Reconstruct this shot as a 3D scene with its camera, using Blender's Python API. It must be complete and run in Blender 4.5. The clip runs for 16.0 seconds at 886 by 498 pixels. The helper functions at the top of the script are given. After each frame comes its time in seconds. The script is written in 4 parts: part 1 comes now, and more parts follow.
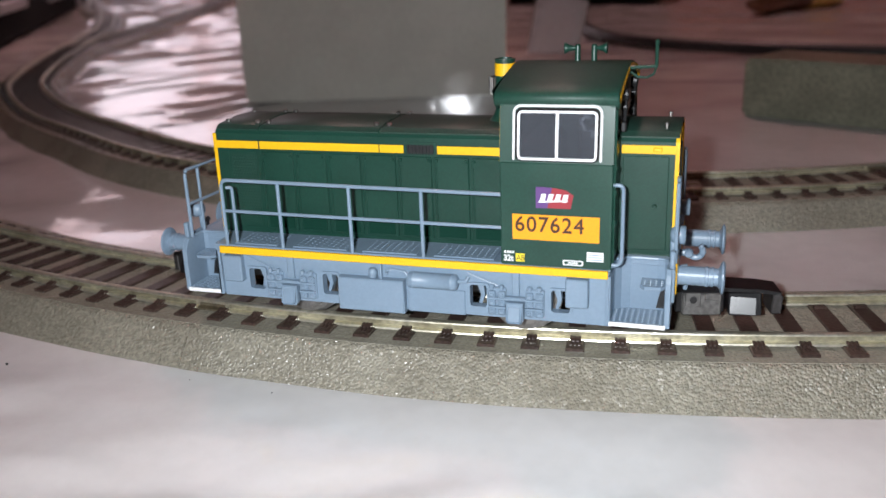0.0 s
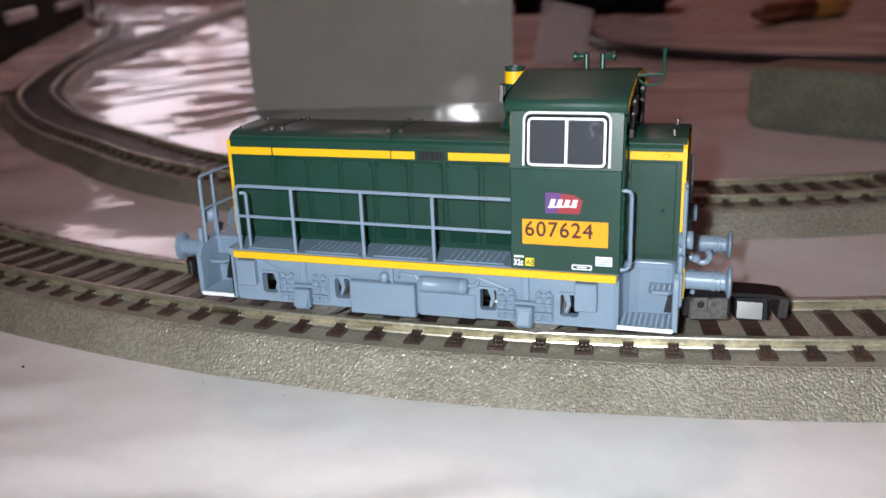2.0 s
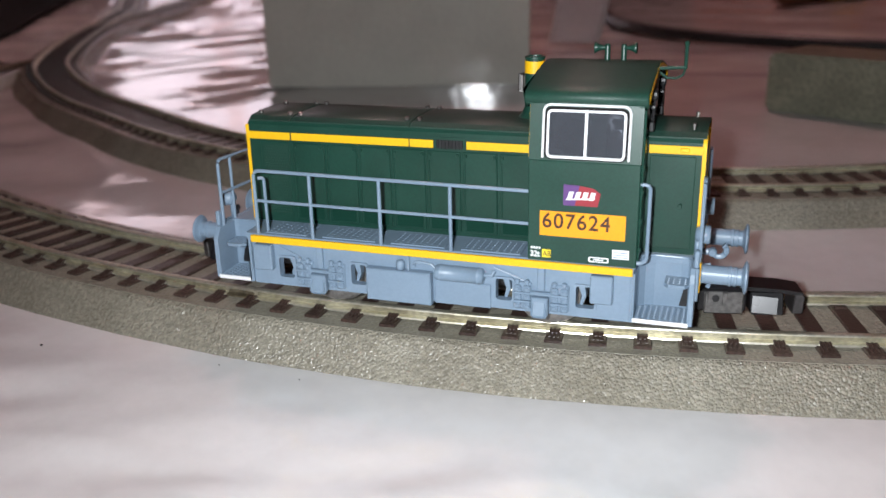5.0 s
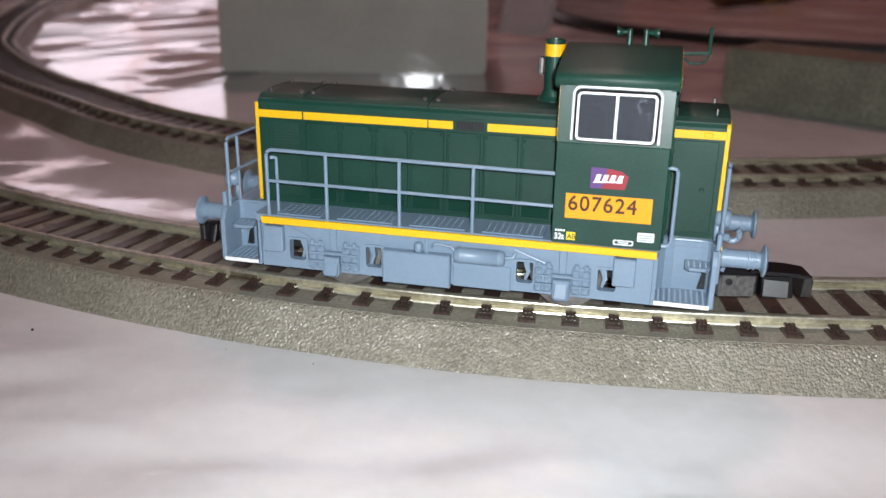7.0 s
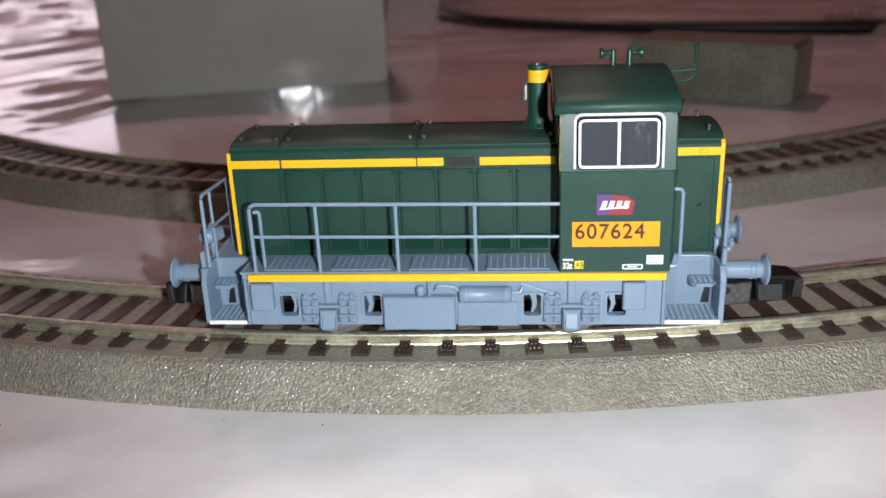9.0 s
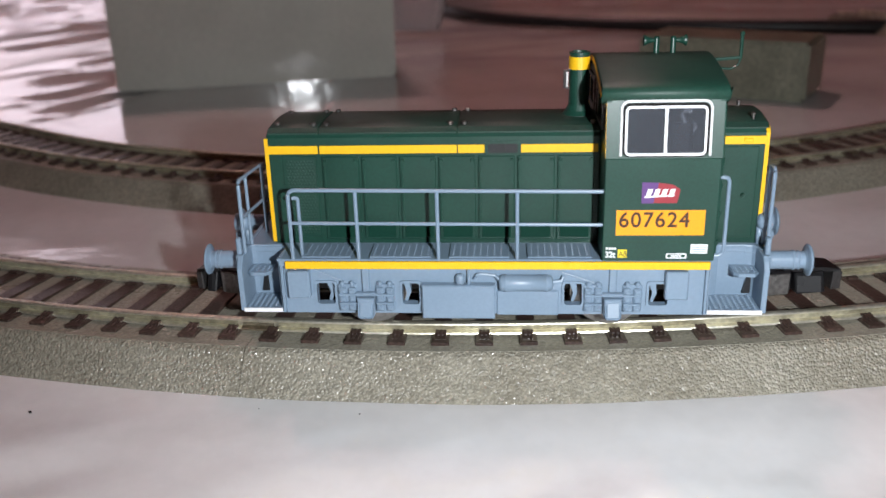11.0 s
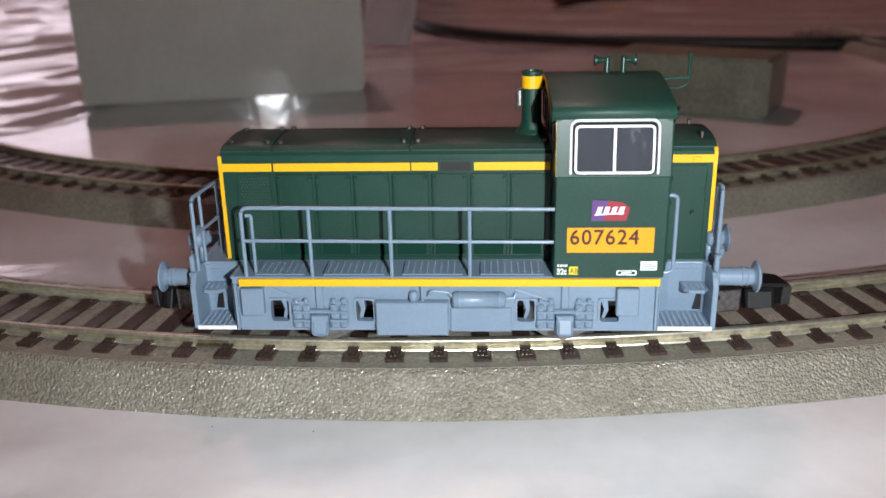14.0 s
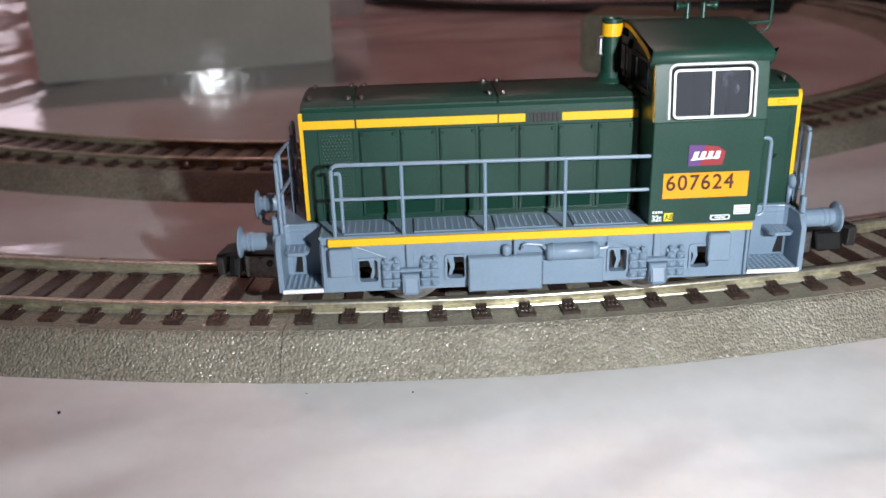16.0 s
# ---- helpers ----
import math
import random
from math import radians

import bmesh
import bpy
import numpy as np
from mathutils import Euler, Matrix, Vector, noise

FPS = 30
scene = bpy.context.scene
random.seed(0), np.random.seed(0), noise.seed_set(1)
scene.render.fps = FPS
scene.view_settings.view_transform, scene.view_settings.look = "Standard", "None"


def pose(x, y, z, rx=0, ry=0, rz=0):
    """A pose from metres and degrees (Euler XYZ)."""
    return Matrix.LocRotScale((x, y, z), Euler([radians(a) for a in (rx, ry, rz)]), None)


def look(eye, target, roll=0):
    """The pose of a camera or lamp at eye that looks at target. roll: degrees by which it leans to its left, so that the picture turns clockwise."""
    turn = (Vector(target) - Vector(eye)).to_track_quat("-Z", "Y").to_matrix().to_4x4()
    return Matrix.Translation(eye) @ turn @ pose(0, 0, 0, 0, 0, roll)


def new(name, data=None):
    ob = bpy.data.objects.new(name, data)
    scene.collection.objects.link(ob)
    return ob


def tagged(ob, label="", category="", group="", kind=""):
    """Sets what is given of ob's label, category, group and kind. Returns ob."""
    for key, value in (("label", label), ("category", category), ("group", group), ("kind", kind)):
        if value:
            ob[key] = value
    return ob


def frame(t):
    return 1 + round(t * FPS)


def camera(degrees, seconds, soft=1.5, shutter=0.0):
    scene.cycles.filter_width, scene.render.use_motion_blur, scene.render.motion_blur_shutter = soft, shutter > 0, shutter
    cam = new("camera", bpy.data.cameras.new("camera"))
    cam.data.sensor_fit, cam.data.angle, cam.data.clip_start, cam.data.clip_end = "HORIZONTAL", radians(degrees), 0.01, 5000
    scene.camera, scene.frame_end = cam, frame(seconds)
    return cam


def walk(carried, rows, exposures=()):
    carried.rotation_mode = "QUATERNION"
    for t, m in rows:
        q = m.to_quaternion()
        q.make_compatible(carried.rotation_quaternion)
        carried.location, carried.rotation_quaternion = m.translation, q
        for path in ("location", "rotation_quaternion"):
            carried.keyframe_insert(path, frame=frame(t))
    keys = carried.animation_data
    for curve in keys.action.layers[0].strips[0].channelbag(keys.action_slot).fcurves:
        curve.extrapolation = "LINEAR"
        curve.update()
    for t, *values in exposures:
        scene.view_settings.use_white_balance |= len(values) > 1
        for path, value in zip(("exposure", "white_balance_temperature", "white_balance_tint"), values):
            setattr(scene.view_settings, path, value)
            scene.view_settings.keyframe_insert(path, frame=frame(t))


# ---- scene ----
# All lengths below are written in millimetres and turned into metres by MM.
MM = 0.001
cam = camera(53.32, 16.0, soft=1.5)
PATH = [
    (0, (27.522, -81.854, 39.402), (4.385, -9.564, 13.925), -2.23),
    (0.5, (27.165, -82.720, 39.474), (4.536, -9.802, 15.129), -2.06),
    (1, (27.271, -83.054, 39.496), (4.068, -10.345, 15.067), -2.07),
    (1.5, (27.345, -83.271, 39.467), (3.982, -10.654, 14.912), -2.10),
    (2, (27.354, -83.301, 39.439), (3.772, -10.808, 14.727), -2.21),
    (2.5, (27.132, -83.381, 39.235), (3.226, -11.213, 13.879), -2.02),
    (3, (26.969, -83.120, 39.231), (2.985, -11.189, 13.270), -1.96),
    (3.5, (27.116, -83.543, 39.125), (3.065, -11.393, 13.857), -2.02),
    (4, (26.995, -83.206, 39.124), (2.876, -11.267, 13.315), -1.87),
    (6.3, (25.171, -84.892, 43.085), (2.887, -13.093, 15.752), 0.66),
    (6.5, (22.184, -86.498, 40.202), (2.402, -13.811, 13.273), 2.16),
    (7, (17.983, -85.551, 39.577), (0.335, -12.471, 12.232), 0.80),
    (7.5, (12.923, -83.328, 41.464), (1.278, -8.838, 14.713), -1.24),
    (8, (9.187, -81.941, 41.325), (2.294, -7.092, 13.935), -0.82),
    (8.5, (7.132, -82.680, 41.061), (0.277, -7.942, 13.361), -1.18),
    (9, (6.222, -83.218, 42.904), (-0.759, -8.624, 14.849), -2.32),
    (9.2, (5.708, -84.013, 43.100), (-1.637, -8.985, 16.328), -2.94),
    (11.3, (1.647, -82.715, 41.179), (-4.556, -8.116, 12.957), -1.59),
    (11.5, (2.070, -82.559, 40.899), (-4.113, -7.882, 12.881), -1.64),
    (12, (0.967, -83.880, 40.901), (-4.972, -8.964, 13.473), -0.99),
    (12.5, (-1.209, -85.227, 40.621), (-7.221, -10.350, 13.101), -0.68),
    (13, (0.046, -84.642, 40.533), (-5.546, -9.802, 12.824), -1.26),
    (13.5, (-0.475, -83.886, 40.994), (-5.135, -8.746, 13.934), -1.13),
    (14, (3.877, -83.153, 42.215), (-0.239, -7.999, 15.104), -1.17),
    (14.5, (1.724, -82.205, 42.519), (0.028, -7.307, 14.457), -1.91),
    (15, (-3.602, -85.070, 43.599), (-5.807, -10.225, 15.433), -1.77),
    (15.5, (-6.812, -83.019, 41.955), (-5.434, -8.494, 12.902), -2.20),
    (16, (-11.559, -82.678, 40.132), (-8.723, -8.242, 10.954), -1.68),]
# The close-focused lens blurs what lies far behind the model
cam.data.dof.use_dof, cam.data.dof.focus_distance, cam.data.dof.aperture_fstop = True, 0.085, 46.0
walk(cam, [(t, look(Vector(eye) * MM, Vector(target) * MM, roll)) for t, eye, target, roll in PATH])

# ---- world and lights ----
world = bpy.data.worlds.new("world")
scene.world = world
world.use_nodes = True
wbg = world.node_tree.nodes["Background"]
wsky = world.node_tree.nodes.new("ShaderNodeTexSky")
wsky.sky_type, wsky.sun_disc = "NISHITA", False
wsky.sun_elevation, wsky.sun_rotation = radians(25), radians(140)
world.node_tree.links.new(wsky.outputs[0], wbg.inputs[0])
wbg.inputs[1].default_value = 0.08


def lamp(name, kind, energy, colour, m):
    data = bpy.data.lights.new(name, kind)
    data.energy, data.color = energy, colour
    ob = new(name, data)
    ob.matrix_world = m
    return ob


# The small white torch lamp of the filming phone, held beside the lens
torch = lamp("torch", "SPOT", 0.572, (0.905, 0.95, 1.0), look(Vector((22.0, -94, 45)) * MM, Vector((11, -10, 13)) * MM))
torch.data.spot_size, torch.data.spot_blend, torch.data.shadow_soft_size = radians(112), 1.0, 0.0016

# Daylight in the window opening of the far wall
daylight = lamp("window_daylight", "AREA", 1.95, (1.0, 0.75, 0.81), look((-1.55, 2.36, 0.48), (0.0, 0.3, 0.0)))
daylight.data.shape, daylight.data.size, daylight.data.size_y = "RECTANGLE", 1.0, 0.33
# An unseen warm lamp, assumed over the table as pink fill for the room
pendant = lamp("assumed_bulb", "POINT", 11.0, (1.0, 0.57, 0.55), pose(-0.25, 0.75, 1.24))
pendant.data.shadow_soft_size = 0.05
scene.view_settings.exposure = 0.0


# ---- materials ----
def material(name, colour, rough=0.5, metal=0.0, grain=0.0, grain_size=1.0, bump=0.0, bump_size=0.5, second=None, patch=20.0, coat=0.0, island=0.0, specular=0.5, cells=False):
    """grain: how strongly fine speckle of grain_size mm varies the colour; second: a colour that shows in patches of that many mm; bump: height in mm."""
    mat = bpy.data.materials.new(name)
    mat.use_nodes = True
    nt = mat.node_tree
    b = nt.nodes["Principled BSDF"]
    b.inputs["Roughness"].default_value, b.inputs["Metallic"].default_value = rough, metal
    b.inputs["Coat Weight"].default_value, b.inputs["Coat Roughness"].default_value = coat, 0.15
    b.inputs["Specular IOR Level"].default_value = specular
    pos = nt.nodes.new("ShaderNodeTexCoord").outputs["Object"]

    def noise_of(size, detail=3.0):
        n = nt.nodes.new("ShaderNodeTexNoise")
        n.inputs["Scale"].default_value, n.inputs["Detail"].default_value = 1.0 / (size * MM), detail
        nt.links.new(pos, n.inputs["Vector"])
        return n.outputs["Fac"]

    def mix_of(fac, a, c, mode="MIX"):
        m = nt.nodes.new("ShaderNodeMix")
        m.data_type, m.blend_type = "RGBA", mode
        for sock, v in ((m.inputs["Factor"], fac), (m.inputs["A"], a), (m.inputs["B"], c)):
            if isinstance(v, (int, float)):
                sock.default_value = v
            elif isinstance(v, tuple):
                sock.default_value = (*v, 1.0) if len(v) == 3 else v
            else:
                nt.links.new(v, sock)
        return m.outputs["Result"]

    def ramp_of(fac, lo, hi):
        r = nt.nodes.new("ShaderNodeMapRange")
        r.inputs["From Min"].default_value, r.inputs["From Max"].default_value = lo, hi
        nt.links.new(fac, r.inputs["Value"])
        return r.outputs["Result"]

    col = colour
    if second:
        col = mix_of(ramp_of(noise_of(patch), 0.4, 0.62), colour, second)
    if grain:
        dark = tuple(max(0.0, c * (1 - grain)) for c in (1.0, 1.0, 1.0))
        light = tuple(1 + grain for c in range(3))
        col = mix_of(1.0, col, mix_of(ramp_of(noise_of(grain_size, 2.0), 0.35, 0.65), dark, light), "MULTIPLY")
    if island:
        info = nt.nodes.new("ShaderNodeObjectInfo")
        r = nt.nodes.new("ShaderNodeMapRange")
        r.inputs["To Min"].default_value, r.inputs["To Max"].default_value = 1 - island, 1 + island
        nt.links.new(info.outputs["Random"], r.inputs["Value"])
        cmb = nt.nodes.new("ShaderNodeCombineColor")
        for s in cmb.inputs:
            nt.links.new(r.outputs["Result"], s)
        col = mix_of(1.0, col, cmb.outputs[0], "MULTIPLY")
    if isinstance(col, tuple):
        b.inputs["Base Color"].default_value = (*col, 1.0)
    else:
        nt.links.new(col, b.inputs["Base Color"])
    if grain or second:
        r = nt.nodes.new("ShaderNodeMapRange")
        r.inputs["To Min"].default_value, r.inputs["To Max"].default_value = max(0.02, rough - 0.08), min(1.0, rough + 0.08)
        nt.links.new(noise_of(max(grain_size, 1.0) * 4), r.inputs["Value"])
        nt.links.new(r.outputs["Result"], b.inputs["Roughness"])
    if bump:
        bm = nt.nodes.new("ShaderNodeBump")
        bm.inputs["Strength"].default_value, bm.inputs["Distance"].default_value = 1.0, bump * MM
        if cells:
            vo = nt.nodes.new("ShaderNodeTexVoronoi")
            vo.inputs["Scale"].default_value = 1.0 / (bump_size * MM)
            # uneven cells: the grid is pushed about by a coarser noise and roughened by a finer one
            push = nt.nodes.new("ShaderNodeTexNoise")
            push.inputs["Scale"].default_value = 0.8 / (bump_size * MM)
            nt.links.new(pos, push.inputs["Vector"])
            shove = nt.nodes.new("ShaderNodeVectorMath")
            shove.operation = "MULTIPLY_ADD"
            shove.inputs[1].default_value = (0.7 * bump_size * MM,) * 3
            nt.links.new(push.outputs["Color"], shove.inputs[0])
            nt.links.new(pos, shove.inputs[2])
            nt.links.new(shove.outputs["Vector"], vo.inputs["Vector"])
            both_h = nt.nodes.new("ShaderNodeMath")
            both_h.operation = "MULTIPLY_ADD"
            both_h.inputs[1].default_value = 0.45
            nt.links.new(noise_of(bump_size * 1.2, 3.0), both_h.inputs[0])
            nt.links.new(vo.outputs["Distance"], both_h.inputs[2])
            bm.invert = True
            nt.links.new(both_h.outputs["Value"], bm.inputs["Height"])
        else:
            nt.links.new(noise_of(bump_size, 2.0), bm.inputs["Height"])
        nt.links.new(bm.outputs["Normal"], b.inputs["Normal"])
    return mat


GREEN = material("green paint", (0.0070, 0.040, 0.0270), 0.38, grain=0.10, grain_size=0.25, bump=0.005, bump_size=0.22, second=(0.0088, 0.047, 0.032), patch=6)
CAB_TOP = material("satin green roof paint", (0.010, 0.046, 0.031), 0.50, grain=0.12, grain_size=0.25, bump=0.012, bump_size=0.2, second=(0.012, 0.052, 0.036), patch=5)
ROOF = material("dark green roof paint", (0.013, 0.038, 0.028), 0.46, grain=0.14, grain_size=0.3, bump=0.010, bump_size=0.2, second=(0.015, 0.044, 0.032), patch=5, specular=0.38)
GREY = material("blue-grey paint", (0.192, 0.264, 0.345), 0.38, grain=0.03, grain_size=0.3, bump=0.003, bump_size=0.25, second=(0.180, 0.250, 0.328), patch=7)
YELLOW = material("yellow paint", (0.82, 0.46, 0.008), 0.42, grain=0.04, grain_size=0.3, bump=0.004, bump_size=0.2)
LEMON = material("lemon yellow print", (0.78, 0.62, 0.03), 0.42)
ORANGE = material("orange number panel", (0.86, 0.325, 0.004), 0.40, grain=0.03, grain_size=0.3)
WHITE = material("white paint", (0.80, 0.81, 0.82), 0.35, grain=0.05, grain_size=0.2)
BLACK = material("black plastic", (0.012, 0.012, 0.013), 0.42, grain=0.2, grain_size=0.4, bump=0.01, bump_size=0.2)
GLOSS = material("glossy black plastic", (0.008, 0.008, 0.009), 0.34, grain=0.2, grain_size=0.5, bump=0.006, bump_size=0.6)
SHINE = material("polished black plastic", (0.016, 0.016, 0.017), 0.30, grain=0.05, grain_size=0.5, bump=0.002, bump_size=1.5)
POCKET = material("dark grey plastic", (0.09, 0.085, 0.085), 0.42, metal=0.8, grain=0.15, grain_size=0.4)
SLATE = material("grey pocket metal", (0.20, 0.196, 0.19), 0.45, metal=0.85, grain=0.2, grain_size=0.5, bump=0.03, bump_size=0.5)
DULL = material("matt black", (0.007, 0.006, 0.006), 0.8, specular=0.2, grain=0.2, grain_size=3.0, bump=0.05, bump_size=2.0)
INK = material("dark ink", (0.050, 0.016, 0.010), 0.5)
PURPLE = material("purple print", (0.11, 0.045, 0.18), 0.4)
RED = material("red print", (0.29, 0.025, 0.035), 0.4)
STEEL = material("dull wheel steel", (0.30, 0.29, 0.28), 0.35, metal=1.0, grain=0.2, grain_size=0.4)
WHEEL = material("dull metal wheel", (0.22, 0.21, 0.20), 0.42, metal=0.6, grain=0.16, grain_size=0.4, second=(0.20, 0.185, 0.17), patch=4)
RAIL = material("nickel silver rail", (0.84, 0.81, 0.69), 0.36, metal=0.85, grain=0.14, grain_size=0.6, second=(0.70, 0.66, 0.51), patch=5, bump=0.03, bump_size=0.45)
JOINER = material("tarnished rail joiner", (0.34, 0.30, 0.22), 0.5, metal=1.0, grain=0.2, grain_size=0.5)
# darker, rougher metal for the web than for the rail's head and foot
WEB = material("darker rail web", (0.50, 0.46, 0.33), 0.46, metal=0.6, grain=0.2, grain_size=0.5, second=(0.27, 0.24, 0.16), patch=6, bump=0.03, bump_size=0.4)
BED = material("cast ballast plastic", (0.282, 0.260, 0.205), 0.22, grain=0.16, grain_size=0.5, bump=0.16, bump_size=0.28, second=(0.235, 0.213, 0.165), patch=12, cells=True, specular=0.6)
BED_TOP = material("smooth ballast plastic", (0.285, 0.266, 0.215), 0.29, grain=0.16, grain_size=0.4, bump=0.075, bump_size=0.36, second=(0.25, 0.231, 0.182), patch=8, cells=True)
SLEEPER = material("dark brown sleeper plastic", (0.050, 0.030, 0.024), 0.38, grain=0.3, grain_size=0.3, bump=0.05, bump_size=0.3, island=0.25)
FILM = material("glossy white table film", (0.70, 0.69, 0.685), 0.10, grain=0.02, grain_size=2.0, second=(0.63, 0.61, 0.60), patch=30, bump=0.08, bump_size=5.0)
CARD = material("grey glossy card", (0.58, 0.56, 0.495), 0.10, specular=0.5, grain=0.03, grain_size=1.5, second=(0.54, 0.52, 0.46), patch=14, bump=0.09, bump_size=4.5)
FOAM = material("grey-green pressed foam", (0.225, 0.22, 0.16), 0.38, grain=0.22, grain_size=0.9, second=(0.175, 0.172, 0.125), patch=9, bump=0.12, bump_size=0.9)
PAPER = material("white paper", (0.72, 0.70, 0.70), 0.6, grain=0.04, grain_size=1.0)
BROWN = material("brown varnished wood", (0.22, 0.09, 0.045), 0.4, grain=0.25, grain_size=2.0, second=(0.16, 0.06, 0.03), patch=12)
OCHRE = material("ochre paper", (0.62, 0.36, 0.10), 0.5, grain=0.1, grain_size=1.0)
TERRACOTTA = material("terracotta wall paint", (0.50, 0.22, 0.15), 0.8, grain=0.06, grain_size=6, second=(0.45, 0.20, 0.14), patch=200, bump=0.4, bump_size=5)
CEILING = material("white ceiling paint", (0.75, 0.70, 0.67), 0.9, grain=0.04, grain_size=6, second=(0.70, 0.66, 0.63), patch=200)
TILE = material("red-brown floor", (0.28, 0.13, 0.09), 0.5, grain=0.15, grain_size=8, second=(0.22, 0.10, 0.07), patch=120)
GLASS = bpy.data.materials.new("tinted window glazing")
GLASS.use_nodes = True
GLASS.node_tree.nodes["Principled BSDF"].inputs["Base Color"].default_value = (0.14, 0.15, 0.172, 1)
GLASS.node_tree.nodes["Principled BSDF"].inputs["Transmission Weight"].default_value = 0.72
GLASS.node_tree.nodes["Principled BSDF"].inputs["Roughness"].default_value = 0.06
GLASS.node_tree.nodes["Principled BSDF"].inputs["IOR"].default_value = 1.3


# ---- mesh helpers (millimetres) ----
def part(name, bm, mat, parent=None, label="", smooth=False):
    """Links a bmesh, in mm, as one mesh object in metres, under a thing or a part."""
    bmesh.ops.recalc_face_normals(bm, faces=bm.faces)
    bm.transform(Matrix.Scale(MM, 4))
    me = bpy.data.meshes.new(name)
    bm.to_mesh(me)
    bm.free()
    me.materials.append(mat)
    if smooth:
        for p in me.polygons:
            p.use_smooth = True
    ob = new(name, me)
    if parent:
        ob.parent = parent
    if label:
        ob["label"] = label
    return ob


def thing(name, label, category, at=(0, 0, 0), group="", kind=""):
    ob = new(name)
    ob.empty_display_size = 0.01
    ob.location = Vector(at) * MM
    return tagged(ob, label, category, group, kind)


def box(x0, x1, y0, y1, z0, z1, bevel=0.0, bm=None, seg=1):
    bm = bm or bmesh.new()
    m = Matrix.Translation(((x0 + x1) / 2, (y0 + y1) / 2, (z0 + z1) / 2)) @ Matrix.Diagonal((abs(x1 - x0), abs(y1 - y0), abs(z1 - z0), 1))
    vs = bmesh.ops.create_cube(bm, size=1, matrix=m)["verts"]
    if bevel:
        es = {e for v in vs for e in v.link_edges}
        bmesh.ops.bevel(bm, geom=list(es), offset=bevel, segments=seg, affect="EDGES")
    return bm


def prism(points, axis, a, b, bm=None, bevel=0.0):
    """A flat outline drawn out along one axis from a to b; points lie in the other two axes, in x, y, z order."""
    bm = bm or bmesh.new()
    at = {"x": lambda p, w: (w, p[0], p[1]), "y": lambda p, w: (p[0], w, p[1]), "z": lambda p, w: (p[0], p[1], w)}[axis]
    lo = [bm.verts.new(at(p, a)) for p in points]
    hi = [bm.verts.new(at(p, b)) for p in points]
    n = len(points)
    f = [bm.faces.new(lo), bm.faces.new(hi)]
    for i in range(n):
        bm.faces.new((lo[i], lo[(i + 1) % n], hi[(i + 1) % n], hi[i]))
    if bevel:
        bmesh.ops.recalc_face_normals(bm, faces=bm.faces)
        bmesh.ops.bevel(bm, geom=list({e for q in f for e in q.edges}), offset=bevel, segments=1, affect="EDGES")
    return bm


def lathe(profile, at, axis="z", seg=20, bm=None):
    """Turned body: profile of (radius, height) along the axis."""
    bm = bm or bmesh.new()
    turn = {"z": Matrix(), "x": Matrix.Rotation(math.pi / 2, 4, "Y"), "y": Matrix.Rotation(-math.pi / 2, 4, "X")}[axis]
    m = Matrix.Translation(at) @ turn
    rings = []
    for r, h in profile:
        rings.append([bm.verts.new(m @ Vector((max(r, 0.001) * math.cos(2 * math.pi * i / seg), max(r, 0.001) * math.sin(2 * math.pi * i / seg), h))) for i in range(seg)])
    for a, b in zip(rings, rings[1:]):
        for i in range(seg):
            bm.faces.new((a[i], a[(i + 1) % seg], b[(i + 1) % seg], b[i]))
    bm.faces.new(rings[0][::-1])
    bm.faces.new(rings[-1])
    return bm


def rod(points, r, bm=None, seg=8):
    """A round bar along points."""
    bm = bm or bmesh.new()
    pts = [Vector(p) for p in points]
    rings = []
    for i, p in enumerate(pts):
        d = (pts[min(i + 1, len(pts) - 1)] - pts[max(i - 1, 0)]).normalized()
        side = d.cross(Vector((0, 0, 1)) if abs(d.z) < 0.9 else Vector((0, 1, 0))).normalized()
        up = side.cross(d)
        rings.append([bm.verts.new(p + r * (side * math.cos(2 * math.pi * k / seg) + up * math.sin(2 * math.pi * k / seg))) for k in range(seg)])
    for a, b in zip(rings, rings[1:]):
        for k in range(seg):
            bm.faces.new((a[k], a[(k + 1) % seg], b[(k + 1) % seg], b[k]))
    bm.faces.new(rings[0][::-1])
    bm.faces.new(rings[-1])
    return bm


def bend(a, corner, b, r, n=5):
    """Points round a corner of radius r between a and b."""
    a, c, b = Vector(a), Vector(corner), Vector(b)
    p, q = c + (a - c).normalized() * r, c + (b - c).normalized() * r
    return [tuple((1 - s) ** 2 * p + 2 * s * (1 - s) * c + s * s * q) for s in [i / n for i in range(n + 1)]]


def rounded(x0, x1, z0, z1, r, n=5):
    pts = []
    for cx, cz, a0 in ((x1 - r, z1 - r, 0), (x0 + r, z1 - r, 90), (x0 + r, z0 + r, 180), (x1 - r, z0 + r, 270)):
        for i in range(n + 1):
            a = radians(a0 + 90 * i / n)
            pts.append((cx + r * math.cos(a), cz + r * math.sin(a)))
    return pts


def ring(outer, inner, y0, y1, bm=None):
    """A flat frame between two outlines of as many points, from y0 to y1."""
    bm = bm or bmesh.new()
    n = len(outer)
    v = [[bm.verts.new((p[0], y, p[1])) for p in o] for o in (outer, inner) for y in (y0, y1)]
    for i in range(n):
        j = (i + 1) % n
        for a, b in ((0, 1), (2, 3), (0, 2), (1, 3)):
            bm.faces.new((v[a][i], v[a][j], v[b][j], v[b][i]))
    return bm


